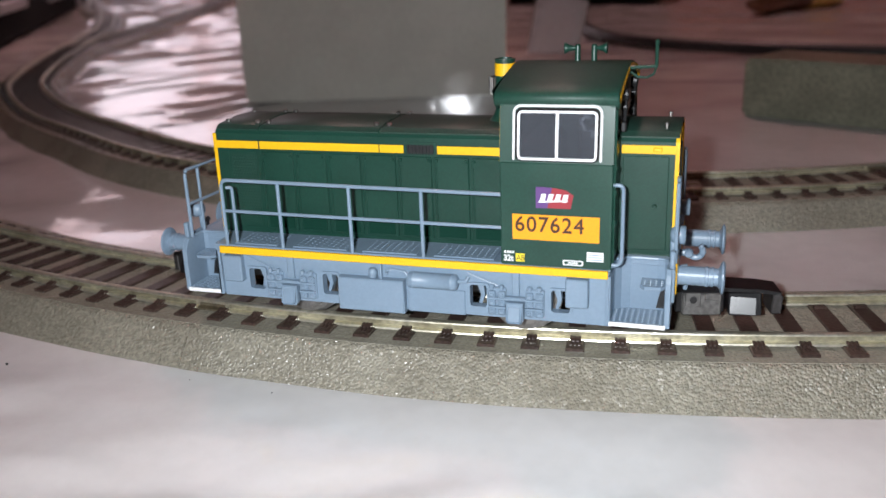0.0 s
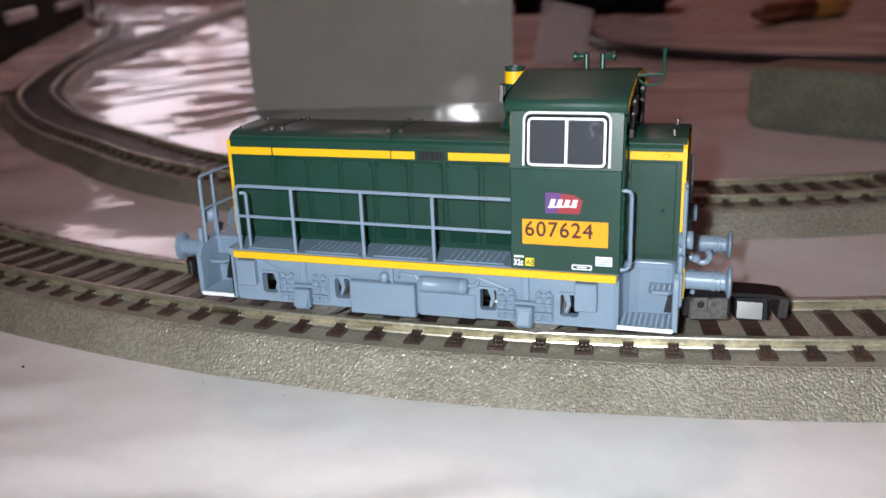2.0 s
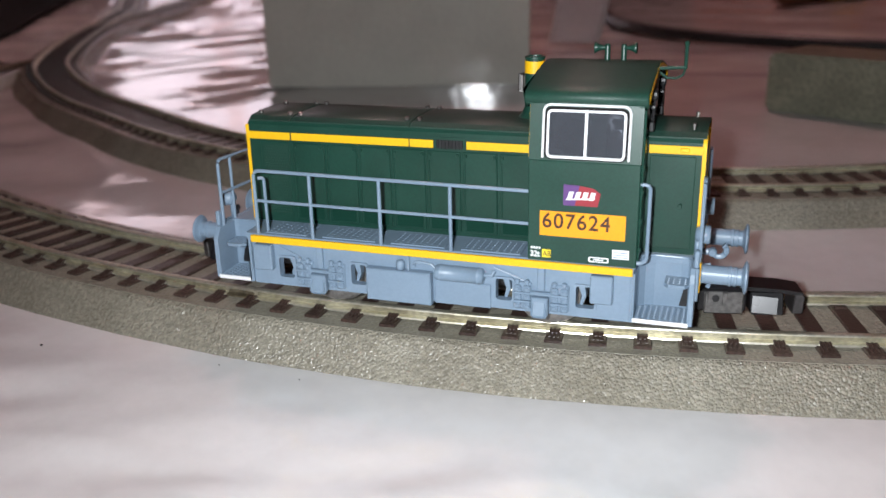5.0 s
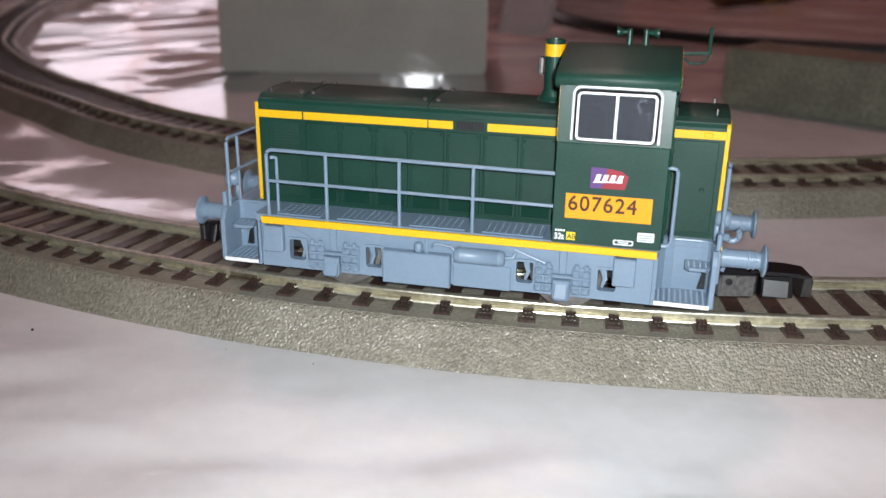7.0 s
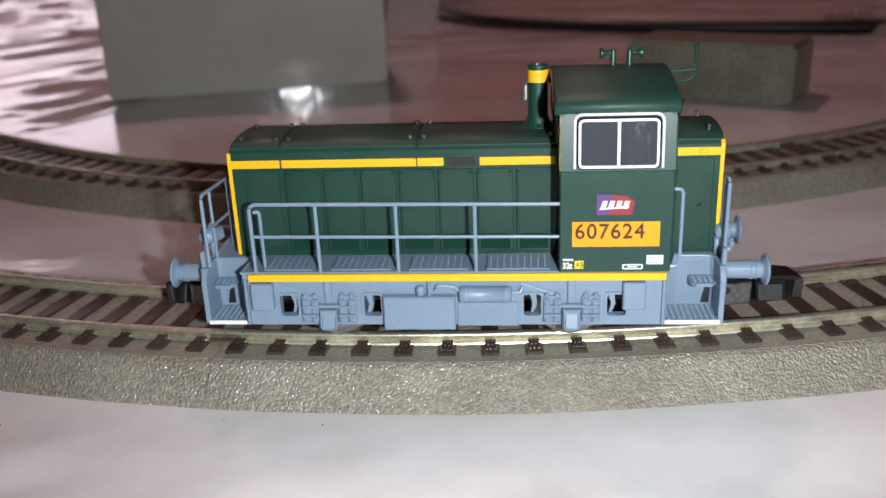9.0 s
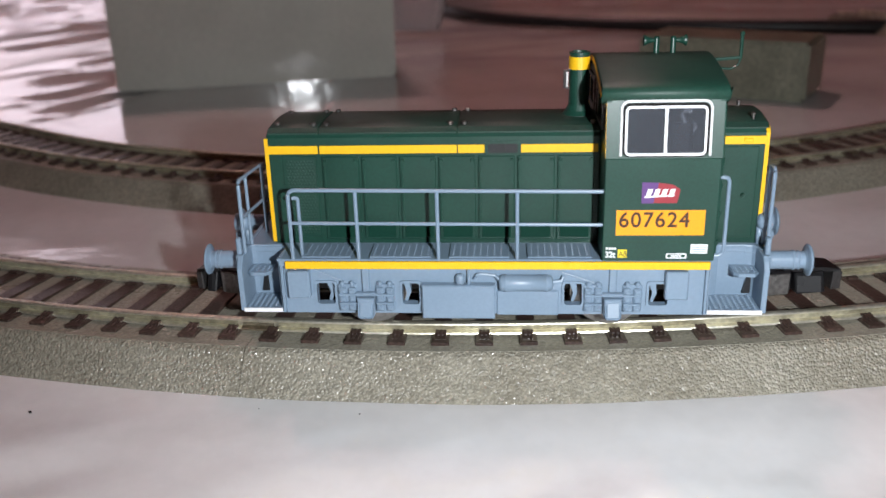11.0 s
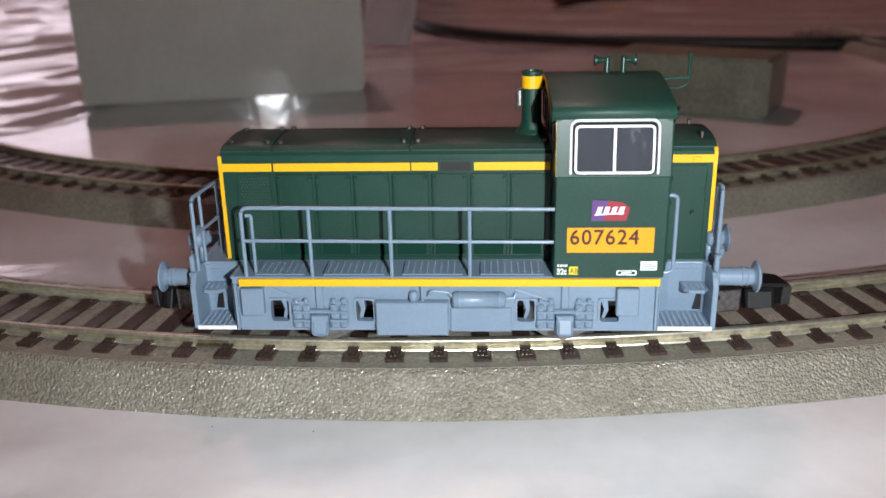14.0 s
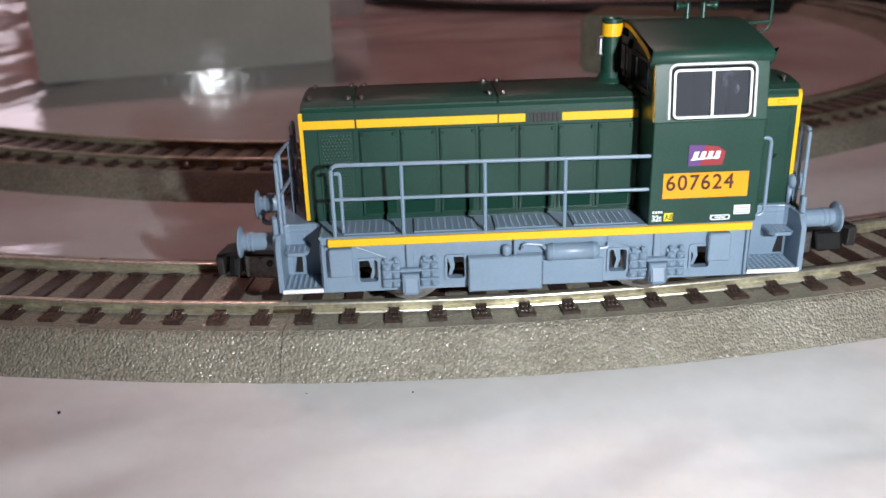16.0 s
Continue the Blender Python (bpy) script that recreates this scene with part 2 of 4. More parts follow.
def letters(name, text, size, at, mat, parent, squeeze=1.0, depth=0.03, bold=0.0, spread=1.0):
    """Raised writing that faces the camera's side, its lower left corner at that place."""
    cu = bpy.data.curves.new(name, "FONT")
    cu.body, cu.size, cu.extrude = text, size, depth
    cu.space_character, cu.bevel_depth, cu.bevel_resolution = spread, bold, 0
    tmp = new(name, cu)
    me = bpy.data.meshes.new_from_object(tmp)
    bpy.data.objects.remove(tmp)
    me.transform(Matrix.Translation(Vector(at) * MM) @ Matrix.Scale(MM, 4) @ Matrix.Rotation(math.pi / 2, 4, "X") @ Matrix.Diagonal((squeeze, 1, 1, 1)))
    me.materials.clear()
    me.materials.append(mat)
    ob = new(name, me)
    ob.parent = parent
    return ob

# ---- the room ----
def wall_mesh(name, x0, x1, y0, y1, z0, z1, mat):
    return tagged(part(name, box(x0, x1, y0, y1, z0, z1), mat), kind="structure")


FLOOR_Z = -760
wall_mesh("floor", -2600, 2200, -1800, 2400, FLOOR_Z - 60, FLOOR_Z, TILE)
wall_mesh("ceiling", -2600, 2200, -1800, 2400, 1740, 1800, CEILING)
wall_mesh("wall_south", -2600, 2200, -1900, -1800, FLOOR_Z, 1740, TERRACOTTA)
wall_mesh("wall_east", 2200, 2300, -1800, 2400, FLOOR_Z, 1740, TERRACOTTA)
wall_mesh("wall_west", -2700, -2600, -1800, 2400, FLOOR_Z, 1740, TERRACOTTA)
# the far wall with its window opening
north = bmesh.new()
for x0, x1, z0, z1 in ((-2600, -2100, FLOOR_Z, 1740), (-1000, 2200, FLOOR_Z, 1740), (-2100, -1000, FLOOR_Z, 285), (-2100, -1000, 675, 1740)):
    box(x0, x1, 2400, 2500, z0, z1, bm=north)
tagged(part("wall_north", north, TERRACOTTA), kind="structure")
win = thing("window_1", "white framed window letting in pale daylight", "window", (-1550, 2450, 285), kind="structure")
wf = bmesh.new()
for x0, x1, z0, z1 in ((-550, -500, 0, 390), (500, 550, 0, 390), (-500, 500, 0, 35), (-500, 500, 355, 390), (-20, 20, 35, 355)):
    box(x0, x1, -30, 30, z0, z1, 4, wf)
part("window_frame", wf, WHITE, win)

# out of view; cord and shade are invented around the fill lamp
shade = thing("assumed_pendant", "unseen pendant lamp with a pale fabric shade, assumed over the table", "lamp", (-250, 750, 1740))
part("cord", rod([(0, 0, 0), (0, 0, -380)], 4), BLACK, shade)
part("shade", lathe([(60, -380), (65, -380), (200, -560), (196, -560), (60, -390)], (0, 0, 0), "z", 32), PAPER, shade, smooth=True)

# ---- table and its film ----
table = thing("table", "brown wooden table under a glossy white plastic film", "table", (0, 250, FLOOR_Z))
part("tabletop", box(-1360, 600, -500, 1400, 725, 757, 4), BROWN, table)
for lx in (-1310, 550):
    for ly in (-450, 1350):
        part("leg", box(lx - 30, lx + 30, ly - 30, ly + 30, 0, 725, 4), BROWN, table)


CX, CY, R_OUT, R_IN, CX_IN = -7.0, 204.0, 204.3, 152.0, -10.0


def film_height(x, y):
    """Small folds of the plastic film; flat where the track and the boxes stand."""
    near = min(1.0, max(0.0, (-4 - y) / 8))
    left = min(1.0, max(0.0, (-90 - x) / 14)) * min(1.0, max(0.0, (y - 62) / 30))
    inside = min(1.0, max(0.0, (146 - math.hypot(x - CX_IN, y - CY)) / 8)) if y < CY else 0.0
    soft_k = max(near, 0.75 - 0.65 * inside)
    h = soft_k * 1.5 * noise.noise(Vector((x / 40, y / 24, 0.3)))
    # long folds that run away from the camera beside the box
    u, v = x * 0.45 + y * 0.89, x * 0.89 - y * 0.45
    wild = min(1.0, max(0.55, 0.9 + 1.6 * noise.noise(Vector((x / 45, y / 70, 9.2)))))
    h += left * wild * (3.3 * noise.noise(Vector((u / 75, v / 15, 1.7))) + 1.0 * noise.noise(Vector((u / 34, v / 6.5, 4.1))))
    u, v = x * 0.85 + y * 0.53, y * 0.85 - x * 0.53
    h += soft_k * (0.7 * noise.noise(Vector((u / 30, v / 9, 7.7))) + 0.22 * noise.noise(Vector((u / 14, v / 4.2, 12.3))))
    h += near * 0.5 * noise.noise(Vector((u / 15, v / 7, 31.0)))
    # thin creases where the film lies close in front
    crease = abs(noise.noise(Vector((u / 24, v / 11, 21.4))))
    h += near * 0.55 * max(0.0, 1 - crease / 0.12) * max(0.0, noise.noise(Vector((x / 15, y / 12, 3.3))) + 0.1)
    calm = 1.0
    for cx, r in ((CX_IN, R_IN), (CX, R_OUT)):
        calm = min(calm, max(0.0, abs(math.hypot(x - cx, y - CY) - r) - 12) / 14)
    calm = min(calm, max(0.0, math.hypot(x + 46, (y - 128) * 0.8) - 50) / 12, max(0.0, math.hypot(x - 52, y - 130) - 30) / 12)
    return h * min(1.0, max(0.1, calm)) - 0.12 - 0.5 * min(1.0, max(0.0, calm))


film = bmesh.new()
xs = [-1340 + 40 * i for i in range(10)] + [-956 + 16 * i for i in range(36)] + [-380 + 4 * i for i in range(1, 78)] + [-72 + 1.2 * i for i in range(1, 120)] + [72 + 4 * i for i in range(8)] + [100 + 25 * i for i in range(1, 20)]
ys = [-240 + 20 * i for i in range(7)] + [-120 + 4 * i for i in range(1, 15)] + [-64 + 1.2 * i for i in range(1, 48)] + [-7.6 + 4 * i for i in range(1, 117)] + [460 + 10 * i for i in range(1, 51)] + [960 + 40 * i for i in range(1, 18)]
gridv = [[film.verts.new((x, y, film_height(x, y))) for x in xs] for y in ys]
for a, b in zip(gridv, gridv[1:]):
    for i in range(len(xs) - 1):
        film.faces.new((a[i], a[i + 1], b[i + 1], b[i]))
low = bmesh.ops.extrude_face_region(film, geom=list(film.faces))["geom"]
for v in low:
    if isinstance(v, bmesh.types.BMVert):
        v.co.z = -2.9
tagged(part("table_film", film, FILM, smooth=True), "glossy white plastic film with soft wrinkles spread over the table", "tablecloth")

# ---- track ----
BED_Z, SLEEPER_Z, RAIL_Z = 3.5, 3.85, 4.82
BED_LINE = [(-12.15, -0.3), (-9.3, 3.25), (-8.9, BED_Z), (8.9, BED_Z), (9.3, 3.25), (12.15, -0.3)]
HALF_RAIL = [(0.76, 3.75), (0.76, 3.80), (0.69, 3.94), (0.16, 4.03), (0.13, 4.5), (0.34, 4.56), (0.40, 4.62), (0.36, 4.73), (0.28, 4.79), (0.16, RAIL_Z)]
RAIL_LINE = HALF_RAIL + [(-u, w) for u, w in HALF_RAIL[::-1]]


def arc(r, a0, a1, step=2.0, cx=CX):
    """Points and sideways directions along the circle; angles in degrees, 0 nearest to the camera, growing to the right."""
    n = max(2, int(abs(a1 - a0) * r * math.pi / 180 / step))
    out = []
    for i in range(n + 1):
        a = radians(a0 + (a1 - a0) * i / n)
        d = Vector((math.sin(a), -math.cos(a), 0))
        out.append((Vector((cx, CY, 0)) + d * r, -d))
    return out


def spline(points, step=6.0, rise=0.0):
    """A smooth way through points."""
    p = [Vector((*q, rise)) for q in points]
    p = [2 * p[0] - p[1]] + p + [2 * p[-1] - p[-2]]
    way = []
    for i in range(1, len(p) - 2):
        n = max(2, int((p[i + 1] - p[i]).length / step))
        for k in range(n):
            s = k / n
            way.append(0.5 * (2 * p[i] + (p[i + 1] - p[i - 1]) * s + (2 * p[i - 1] - 5 * p[i] + 4 * p[i + 1] - p[i + 2]) * s * s + (3 * p[i] - p[i - 1] - 3 * p[i + 1] + p[i + 2]) * s ** 3))
    way.append(p[-2])
    out = []
    for i, q in enumerate(way):
        d = (way[min(i + 1, len(way) - 1)] - way[max(i - 1, 0)]).normalized()
        out.append((q, Vector((-d.y, d.x, 0))))
    return out


def sweep(way, line, shift=0.0, bm=None):
    bm = bm or bmesh.new()
    rings = [[bm.verts.new(p + side * (u + shift) + Vector((0, 0, w))) for u, w in line] for p, side in way]
    n = len(line)
    for a, b in zip(rings, rings[1:]):
        for i in range(n):
            bm.faces.new((a[i], a[(i + 1) % n], b[(i + 1) % n], b[i]))
    bm.faces.new(rings[0])
    bm.faces.new(rings[-1][::-1])
    return bm


def sleeper_mesh():
    bm = box(-0.86, 0.86, -7.65, 7.65, 2.9, SLEEPER_Z, 0.06)
    for s in (-1, 1):
        prism([(s * 5.45, SLEEPER_Z - 0.05), (s * 5.45, SLEEPER_Z + 0.30), (s * 5.8, SLEEPER_Z + 0.26), (s * 6.05, SLEEPER_Z + 0.12), (s * 6.1, SLEEPER_Z - 0.05)], "x", -0.52, 0.52, bm)
        for k in range(3):
            x = -0.4 + 0.4 * k
            prism([(s * 5.45, SLEEPER_Z), (s * 5.45, SLEEPER_Z + 0.36), (s * 5.85, SLEEPER_Z + 0.32), (s * 6.3, SLEEPER_Z + 0.12), (s * 6.9, SLEEPER_Z + 0.05), (s * 6.95, SLEEPER_Z - 0.05)], "x", x - 0.1, x + 0.1, bm)
        box(-0.55, 0.55, s * 3.35 - 0.25, s * 3.35 + 0.25, SLEEPER_Z - 0.02, SLEEPER_Z + 0.28, 0.0, bm)
    bmesh.ops.recalc_face_normals(bm, faces=bm.faces)
    bm.transform(Matrix.Scale(MM, 4))
    me = bpy.data.meshes.new("sleeper")
    bm.to_mesh(me)
    bm.free()
    me.materials.append(SLEEPER)
    return me


SLEEPER_MESH = sleeper_mesh()
TRACK_PIECES = []


def track_piece(name, way, label, pitch=4.05, joiner=True, first=2.0):
    track = thing(name, label, "model track", group="track pieces")
    bed = part("roadbed", sweep(way, BED_LINE), BED, track, "grainy grey-green cast ballast shoulder")
    part("ballast_top", sweep(way, [(-8.85, 3.3), (-8.8, BED_Z + 0.05), (8.8, BED_Z + 0.05), (8.85, 3.3)]), BED_TOP, track, "smooth grey ballast top")
    for s in (-1, 1):
        rail_ob = part("rail", sweep(way, RAIL_LINE, s * 4.98), RAIL, track, "bright nickel silver rail")
        part("web", sweep(way[1:-1], [(-0.19, 4.02), (0.19, 4.02), (0.19, 4.53), (-0.19, 4.53)], s * 4.98), WEB, rail_ob, "darker rail web")
    TRACK_PIECES.append((track, way, pitch, first))
    if joiner:
        for s in (-1, 1):
            p, side = way[0]
            q, side_b = way[min(2, len(way) - 1)]
            d = (q - p).normalized()
            ln = [(-0.85, 3.8), (0.85, 3.8), (0.85, 3.98), (0.3, 4.1), (0.27, 4.36), (-0.27, 4.36), (-0.3, 4.1), (-0.85, 3.98)]
            part("rail_joiner", sweep([(p - d * 1.6, side), (p + d * 1.6, side)], ln, s * 4.98), JOINER, track, "tarnished rail joiner")
    return track


JOINT = -4.53
GAP = 0.01
for k in range(-3, 3):
    track_piece("curved_track", arc(R_OUT, JOINT + 24 * k + GAP, JOINT + 24 * (k + 1) - GAP), "curved model railway track on grey ballast bed, outer circle", pitch=4.075, first=1.65)
for k in range(-1, 4):
    track_piece("curved_track", arc(R_IN, -5 + 30 * k + GAP, -5 + 30 * (k + 1) - GAP, cx=CX_IN), "curved model railway track on grey ballast bed, inner circle")
lead = [(CX_IN + R_IN * math.sin(radians(-35 - GAP)), CY - R_IN * math.cos(radians(-35)))]
track_piece("curved_track", spline(lead + [(-139, 107), (-181, 146), (-207, 180), (-238, 228), (-281, 301), (-325, 375)], 3.0), "long curved model track leading to the far table end")
track_piece("straight_track", spline([(-326, 376.5), (-372, 440), (-422, 508), (-482, 570), (-563, 672), (-650, 793), (-745, 930)], 4.0), "gently winding model track at the far end of the table", joiner=False)
track_piece("straight_track", spline([(-262, 268), (-300, 375), (-350, 495), (-420, 660), (-500, 835)], 5.0, -0.15), "straight model track branching off at the far table end", joiner=False)

# ---- the locomotive ----
loco = thing("model_locomotive", "green and blue-grey model diesel shunting locomotive standing on the track", "model train", (0, 0, RAIL_Z))
LZ = Matrix.Translation((0, 0, -RAIL_Z))


def lp(name, bm, mat, parent=None, label="", smooth=False):
    """A part of the locomotive, drawn in table coordinates."""
    bm.transform(LZ)
    return part(name, bm, mat, parent or loco, label, smooth)


# underframe: deck, inner block and side frames
DECK = 12.75
deck = bmesh.new()
WELL_R = [(19.25, 8.9), (19.3, 6.6), (19.5, 5.9), (20.0, 5.35), (20.8, 5.1), (23.2, 5.1), (23.8, 5.25), (24.15, 5.7), (24.3, 6.4)]
WELL_L = [(-19.65, 8.9), (-19.65, 5.7), (-19.8, 5.3), (-20.3, 5.1), (-22.8, 5.1), (-23.2, 5.2), (-23.45, 5.6), (-23.5, 6.4)]
outline = [(x, -y) for x, y in WELL_L[::-1]] + [(x, -y) for x, y in WELL_R] + WELL_R[::-1] + WELL_L
prism(outline, "z", DECK - 0.75, DECK, deck, 0.08)
deck_ob = lp("footplate", deck, GREY, label="blue-grey footplate with chequered pads")
lp("frame_block", box(-22.8, 23.6, -3.4, 3.4, 7.4, 12.0, 0.2), BLACK, label="black inner chassis block")
for well in (WELL_L, WELL_R):
    for s in (-1, 1):
        band = prism([(x, s * y) for x, y in well] + [(x, s * (y - 0.4)) for x, y in well[::-1]], "z", 7.5, DECK - 0.7)
        lp("well_wall", band, GREY, deck_ob, "curved wall behind the footsteps")
        lp("well_lip", rod([(x, s * (y + 0.02), DECK - 0.06) for x, y in well], 0.16), GREY, deck_ob)
# the chequered pads with their small studs
for s in (-1, 1):
    for x0, x1 in ((-17.6, -13.0), (-11.3, -5.6), (-4.0, 1.5), (3.1, 8.9)):
        pad = box(x0, x1, min(s * 5.2, s * 8.6), max(s * 5.2, s * 8.6), DECK, DECK + 0.16, 0.06)
        n = int((x1 - x0) / 0.62)
        for i in range(n):
            for j in range(5):
                x = x0 + 0.4 + i * 0.62
                y = s * (5.5 + j * 0.62 + 0.31 * (i % 2))
                lathe([(0.12, 0), (0.09, 0.06), (0.02, 0.08)], (x, y, DECK + 0.14), "z", 6, pad)
        lp("tread_pad", pad, GREY, deck_ob)

HOLES = ((-16.4, -14.7), (-8.4, -6.8), (6.5, 8.1), (14.1, 15.8))
for s in (-1, 1):
    y0, y1 = (-8.3, -7.5) if s < 0 else (7.5, 8.3)
    side = bmesh.new()
    box(-19.4, 19.1, y0, y1, 10.25, 12.02, 0.0, side)
    box(-19.4, 19.1, y0, y1, 7.15, 8.1, 0.0, side)
    edges = [-19.4] + [v for h in HOLES for v in h] + [19.1]
    for a, b in zip(edges[::2], edges[1::2]):
        box(a, b, y0, y1, 8.1, 10.25, 0.0, side)
    bmesh.ops.remove_doubles(side, verts=side.verts, dist=0.001)
    frame_ob = lp("side_frame", side, GREY, label="blue-grey side frame with openings")
    w = s * 8.3

    def span(a, b):
        return (min(s * a, s * b), max(s * a, s * b))

    for a, b in HOLES:
        lip = ring(rounded(a - 0.22, b + 0.22, 7.9, 10.45, 0.3, 3), rounded(a, b, 8.12, 10.23, 0.25, 3), *span(8.25, 8.48))
        lp("opening_rim", lip, GREY, frame_ob)
    lp("fuel_tank", prism([(-6.5, 7.0), (0.2, 7.0), (0.2, 10.3), (-6.5, 10.3)], "y", *span(8.2, 9.25), bevel=0.12), GREY, frame_ob)
    lp("battery_box", box(0.35, 6.0, *span(8.2, 8.45), 7.05, 9.5, 0.08), GREY, frame_ob)
    lp("locker", box(-19.0, -16.9, *span(8.2, 9.1), 8.9, 11.6, 0.12), GREY, frame_ob)
    lp("locker", box(15.45, 17.5, *span(8.2, 9.1), 8.9, 11.6, 0.12), GREY, frame_ob)
    lp("air_tank", lathe([(0.45, 0), (0.72, 0.12), (0.78, 0.35), (0.78, 0.5), (0.82, 0.55), (0.82, 0.7), (0.78, 0.75), (0.78, 4.2), (0.82, 4.25), (0.82, 4.4), (0.78, 4.45), (0.72, 4.75), (0.45, 4.9)], (0.55, s * 8.75, 10.42), "x", 18), GREY, frame_ob, smooth=True)
    pipes = rod(bend((-1.6, s * 8.75, 10.2), (-1.6, s * 8.75, 11.3), (-0.6, s * 8.75, 11.3), 0.5) + [(0.2, s * 8.75, 11.15), (0.7, s * 8.75, 10.6)], 0.17)
    rod([(-2.2, s * 8.7, 10.2), (-2.2, s * 8.7, 11.95)], 0.16, pipes)
    rod([(5.3, s * 8.7, 10.5), (6.2, s * 8.7, 10.6), (6.4, s * 8.5, 11.0)], 0.2, pipes)
    rod([(6.3, s * 8.45, 11.35), (9.2, s * 8.45, 10.3)], 0.09, pipes)
    rod([(-16.6, s * 8.45, 11.6), (-13.6, s * 8.45, 10.3)], 0.09, pipes)
    lp("brake_pipe", pipes, GREY, frame_ob)
    lp("filter_pot", lathe([(0.25, 0), (0.42, 0.08), (0.45, 0.7), (0.3, 0.95), (0.15, 1.0)], (-3.0, s * 8.7, 10.3), "z", 14), GREY, frame_ob, smooth=True)
    for ax in (-11.75, 10.85):
        gear = bmesh.new()
        for d in (-1, 1):
            box(ax + d * 0.9 - (0 if d > 0 else 1.75), ax + d * 0.9 + (1.75 if d > 0 else 0), *span(8.2, 8.55), 7.5, 10.15, 0.1, gear)
            for col, tall in ((1.3, 3), (2.2, 3)):
                cx = ax + d * col
                for tier in range(tall):
                    zz = 7.55 + 0.84 * tier
                    box(cx - 0.36, cx + 0.36, *span(8.4, 8.86 - 0.07 * (tier == 1)), zz, zz + 0.66, 0.12, gear)
                    box(cx - 0.2, cx + 0.2, *span(8.8, 8.98 - 0.07 * (tier == 1)), zz + 0.16, zz + 0.5, 0.06, gear)
                lathe([(0.16, 0), (0.16, 0.24), (0.24, 0.26), (0.24, 0.42), (0.12, 0.5)], (cx, s * 8.62, 10.0), "z", 8, gear)
            box(min(ax + d * 0.9, ax + d * 2.55), max(ax + d * 0.9, ax + d * 2.55), *span(8.5, 8.94), 9.1, 9.3, 0.05, gear)
            box(min(ax + d * 0.9, ax + d * 2.55), max(ax + d * 0.9, ax + d * 2.55), *span(8.5, 8.94), 8.25, 8.43, 0.05, gear)
        box(ax - 0.35, ax + 0.35, *span(8.2, 8.6), 9.4, 12.0, 0.08, gear)
        lp("spring_gear", gear, GREY, frame_ob)
        axle = bmesh.new()
        prism([(ax - 0.80, 9.0), (ax + 0.80, 9.0), (ax + 0.80, 7.3), (ax + 0.6, 6.95), (ax - 0.6, 6.95), (ax - 0.80, 7.3)], "y", *span(8.5, 9.3), axle, 0.12)
        cap = box(ax - 0.72, ax + 0.72, *span(9.25, 9.5), 7.1, 8.8, 0.22)
        cap.transform(Matrix.Translation((0, s * 9.3, 8.0)) @ Matrix.Rotation(radians(17 * s), 4, "X") @ Matrix.Translation((0, -s * 9.3, -8.0)))
        lp("axle_cover", cap, GREY, frame_ob)
        box(ax - 1.0, ax + 1.0, *span(8.3, 8.95), 9.05, 9.4, 0.1, axle)
        lathe([(0.3, 0), (0.3, 0.16)], (ax, s * 9.3 - (0.08), 7.75), "y", 10, axle)
        lp("axle_box", axle, GREY, frame_ob)
        hangers = bmesh.new()
        for d in (-3.6, 3.6):
            prism([(ax + d - 0.1, 8.2), (ax + d + 0.15, 8.1), (ax + d + 0.5, 9.0), (ax + d + 0.35, 10.2), (ax + d - 0.3, 10.2), (ax + d + 0.1, 9.0)], "y", *span(6.9, 7.7), hangers)
        lp("brake_hanger", hangers, GREY, frame_ob)
    lp("edge_stripe", box(-18.98, 19.2, *span(9.0, 9.32), 11.95, 12.66, 0.05), YELLOW, label="yellow line along the footplate edge")

# wheels
for ax in (-11.75, 10.85):
    wheelset = lp("axle", lathe([(0.6, -6), (0.6, 6)], (ax, 0, RAIL_Z + 3.2), "y", 12), STEEL)
    for s in (-1, 1):
        prof = [(1.0, -0.3), (2.6, -0.3), (2.7, 0.0), (3.2, 0.05), (3.2, 0.9), (3.6, 1.0), (3.6, 1.35), (1.0, 1.35)]
        prof = [(r, -s * h if s < 0 else -h) for r, h in prof]
        lp("wheel", lathe(prof, (ax, s * 5.4, RAIL_Z + 3.2), "y", 36), WHEEL, wheelset, "dull metal wheel")

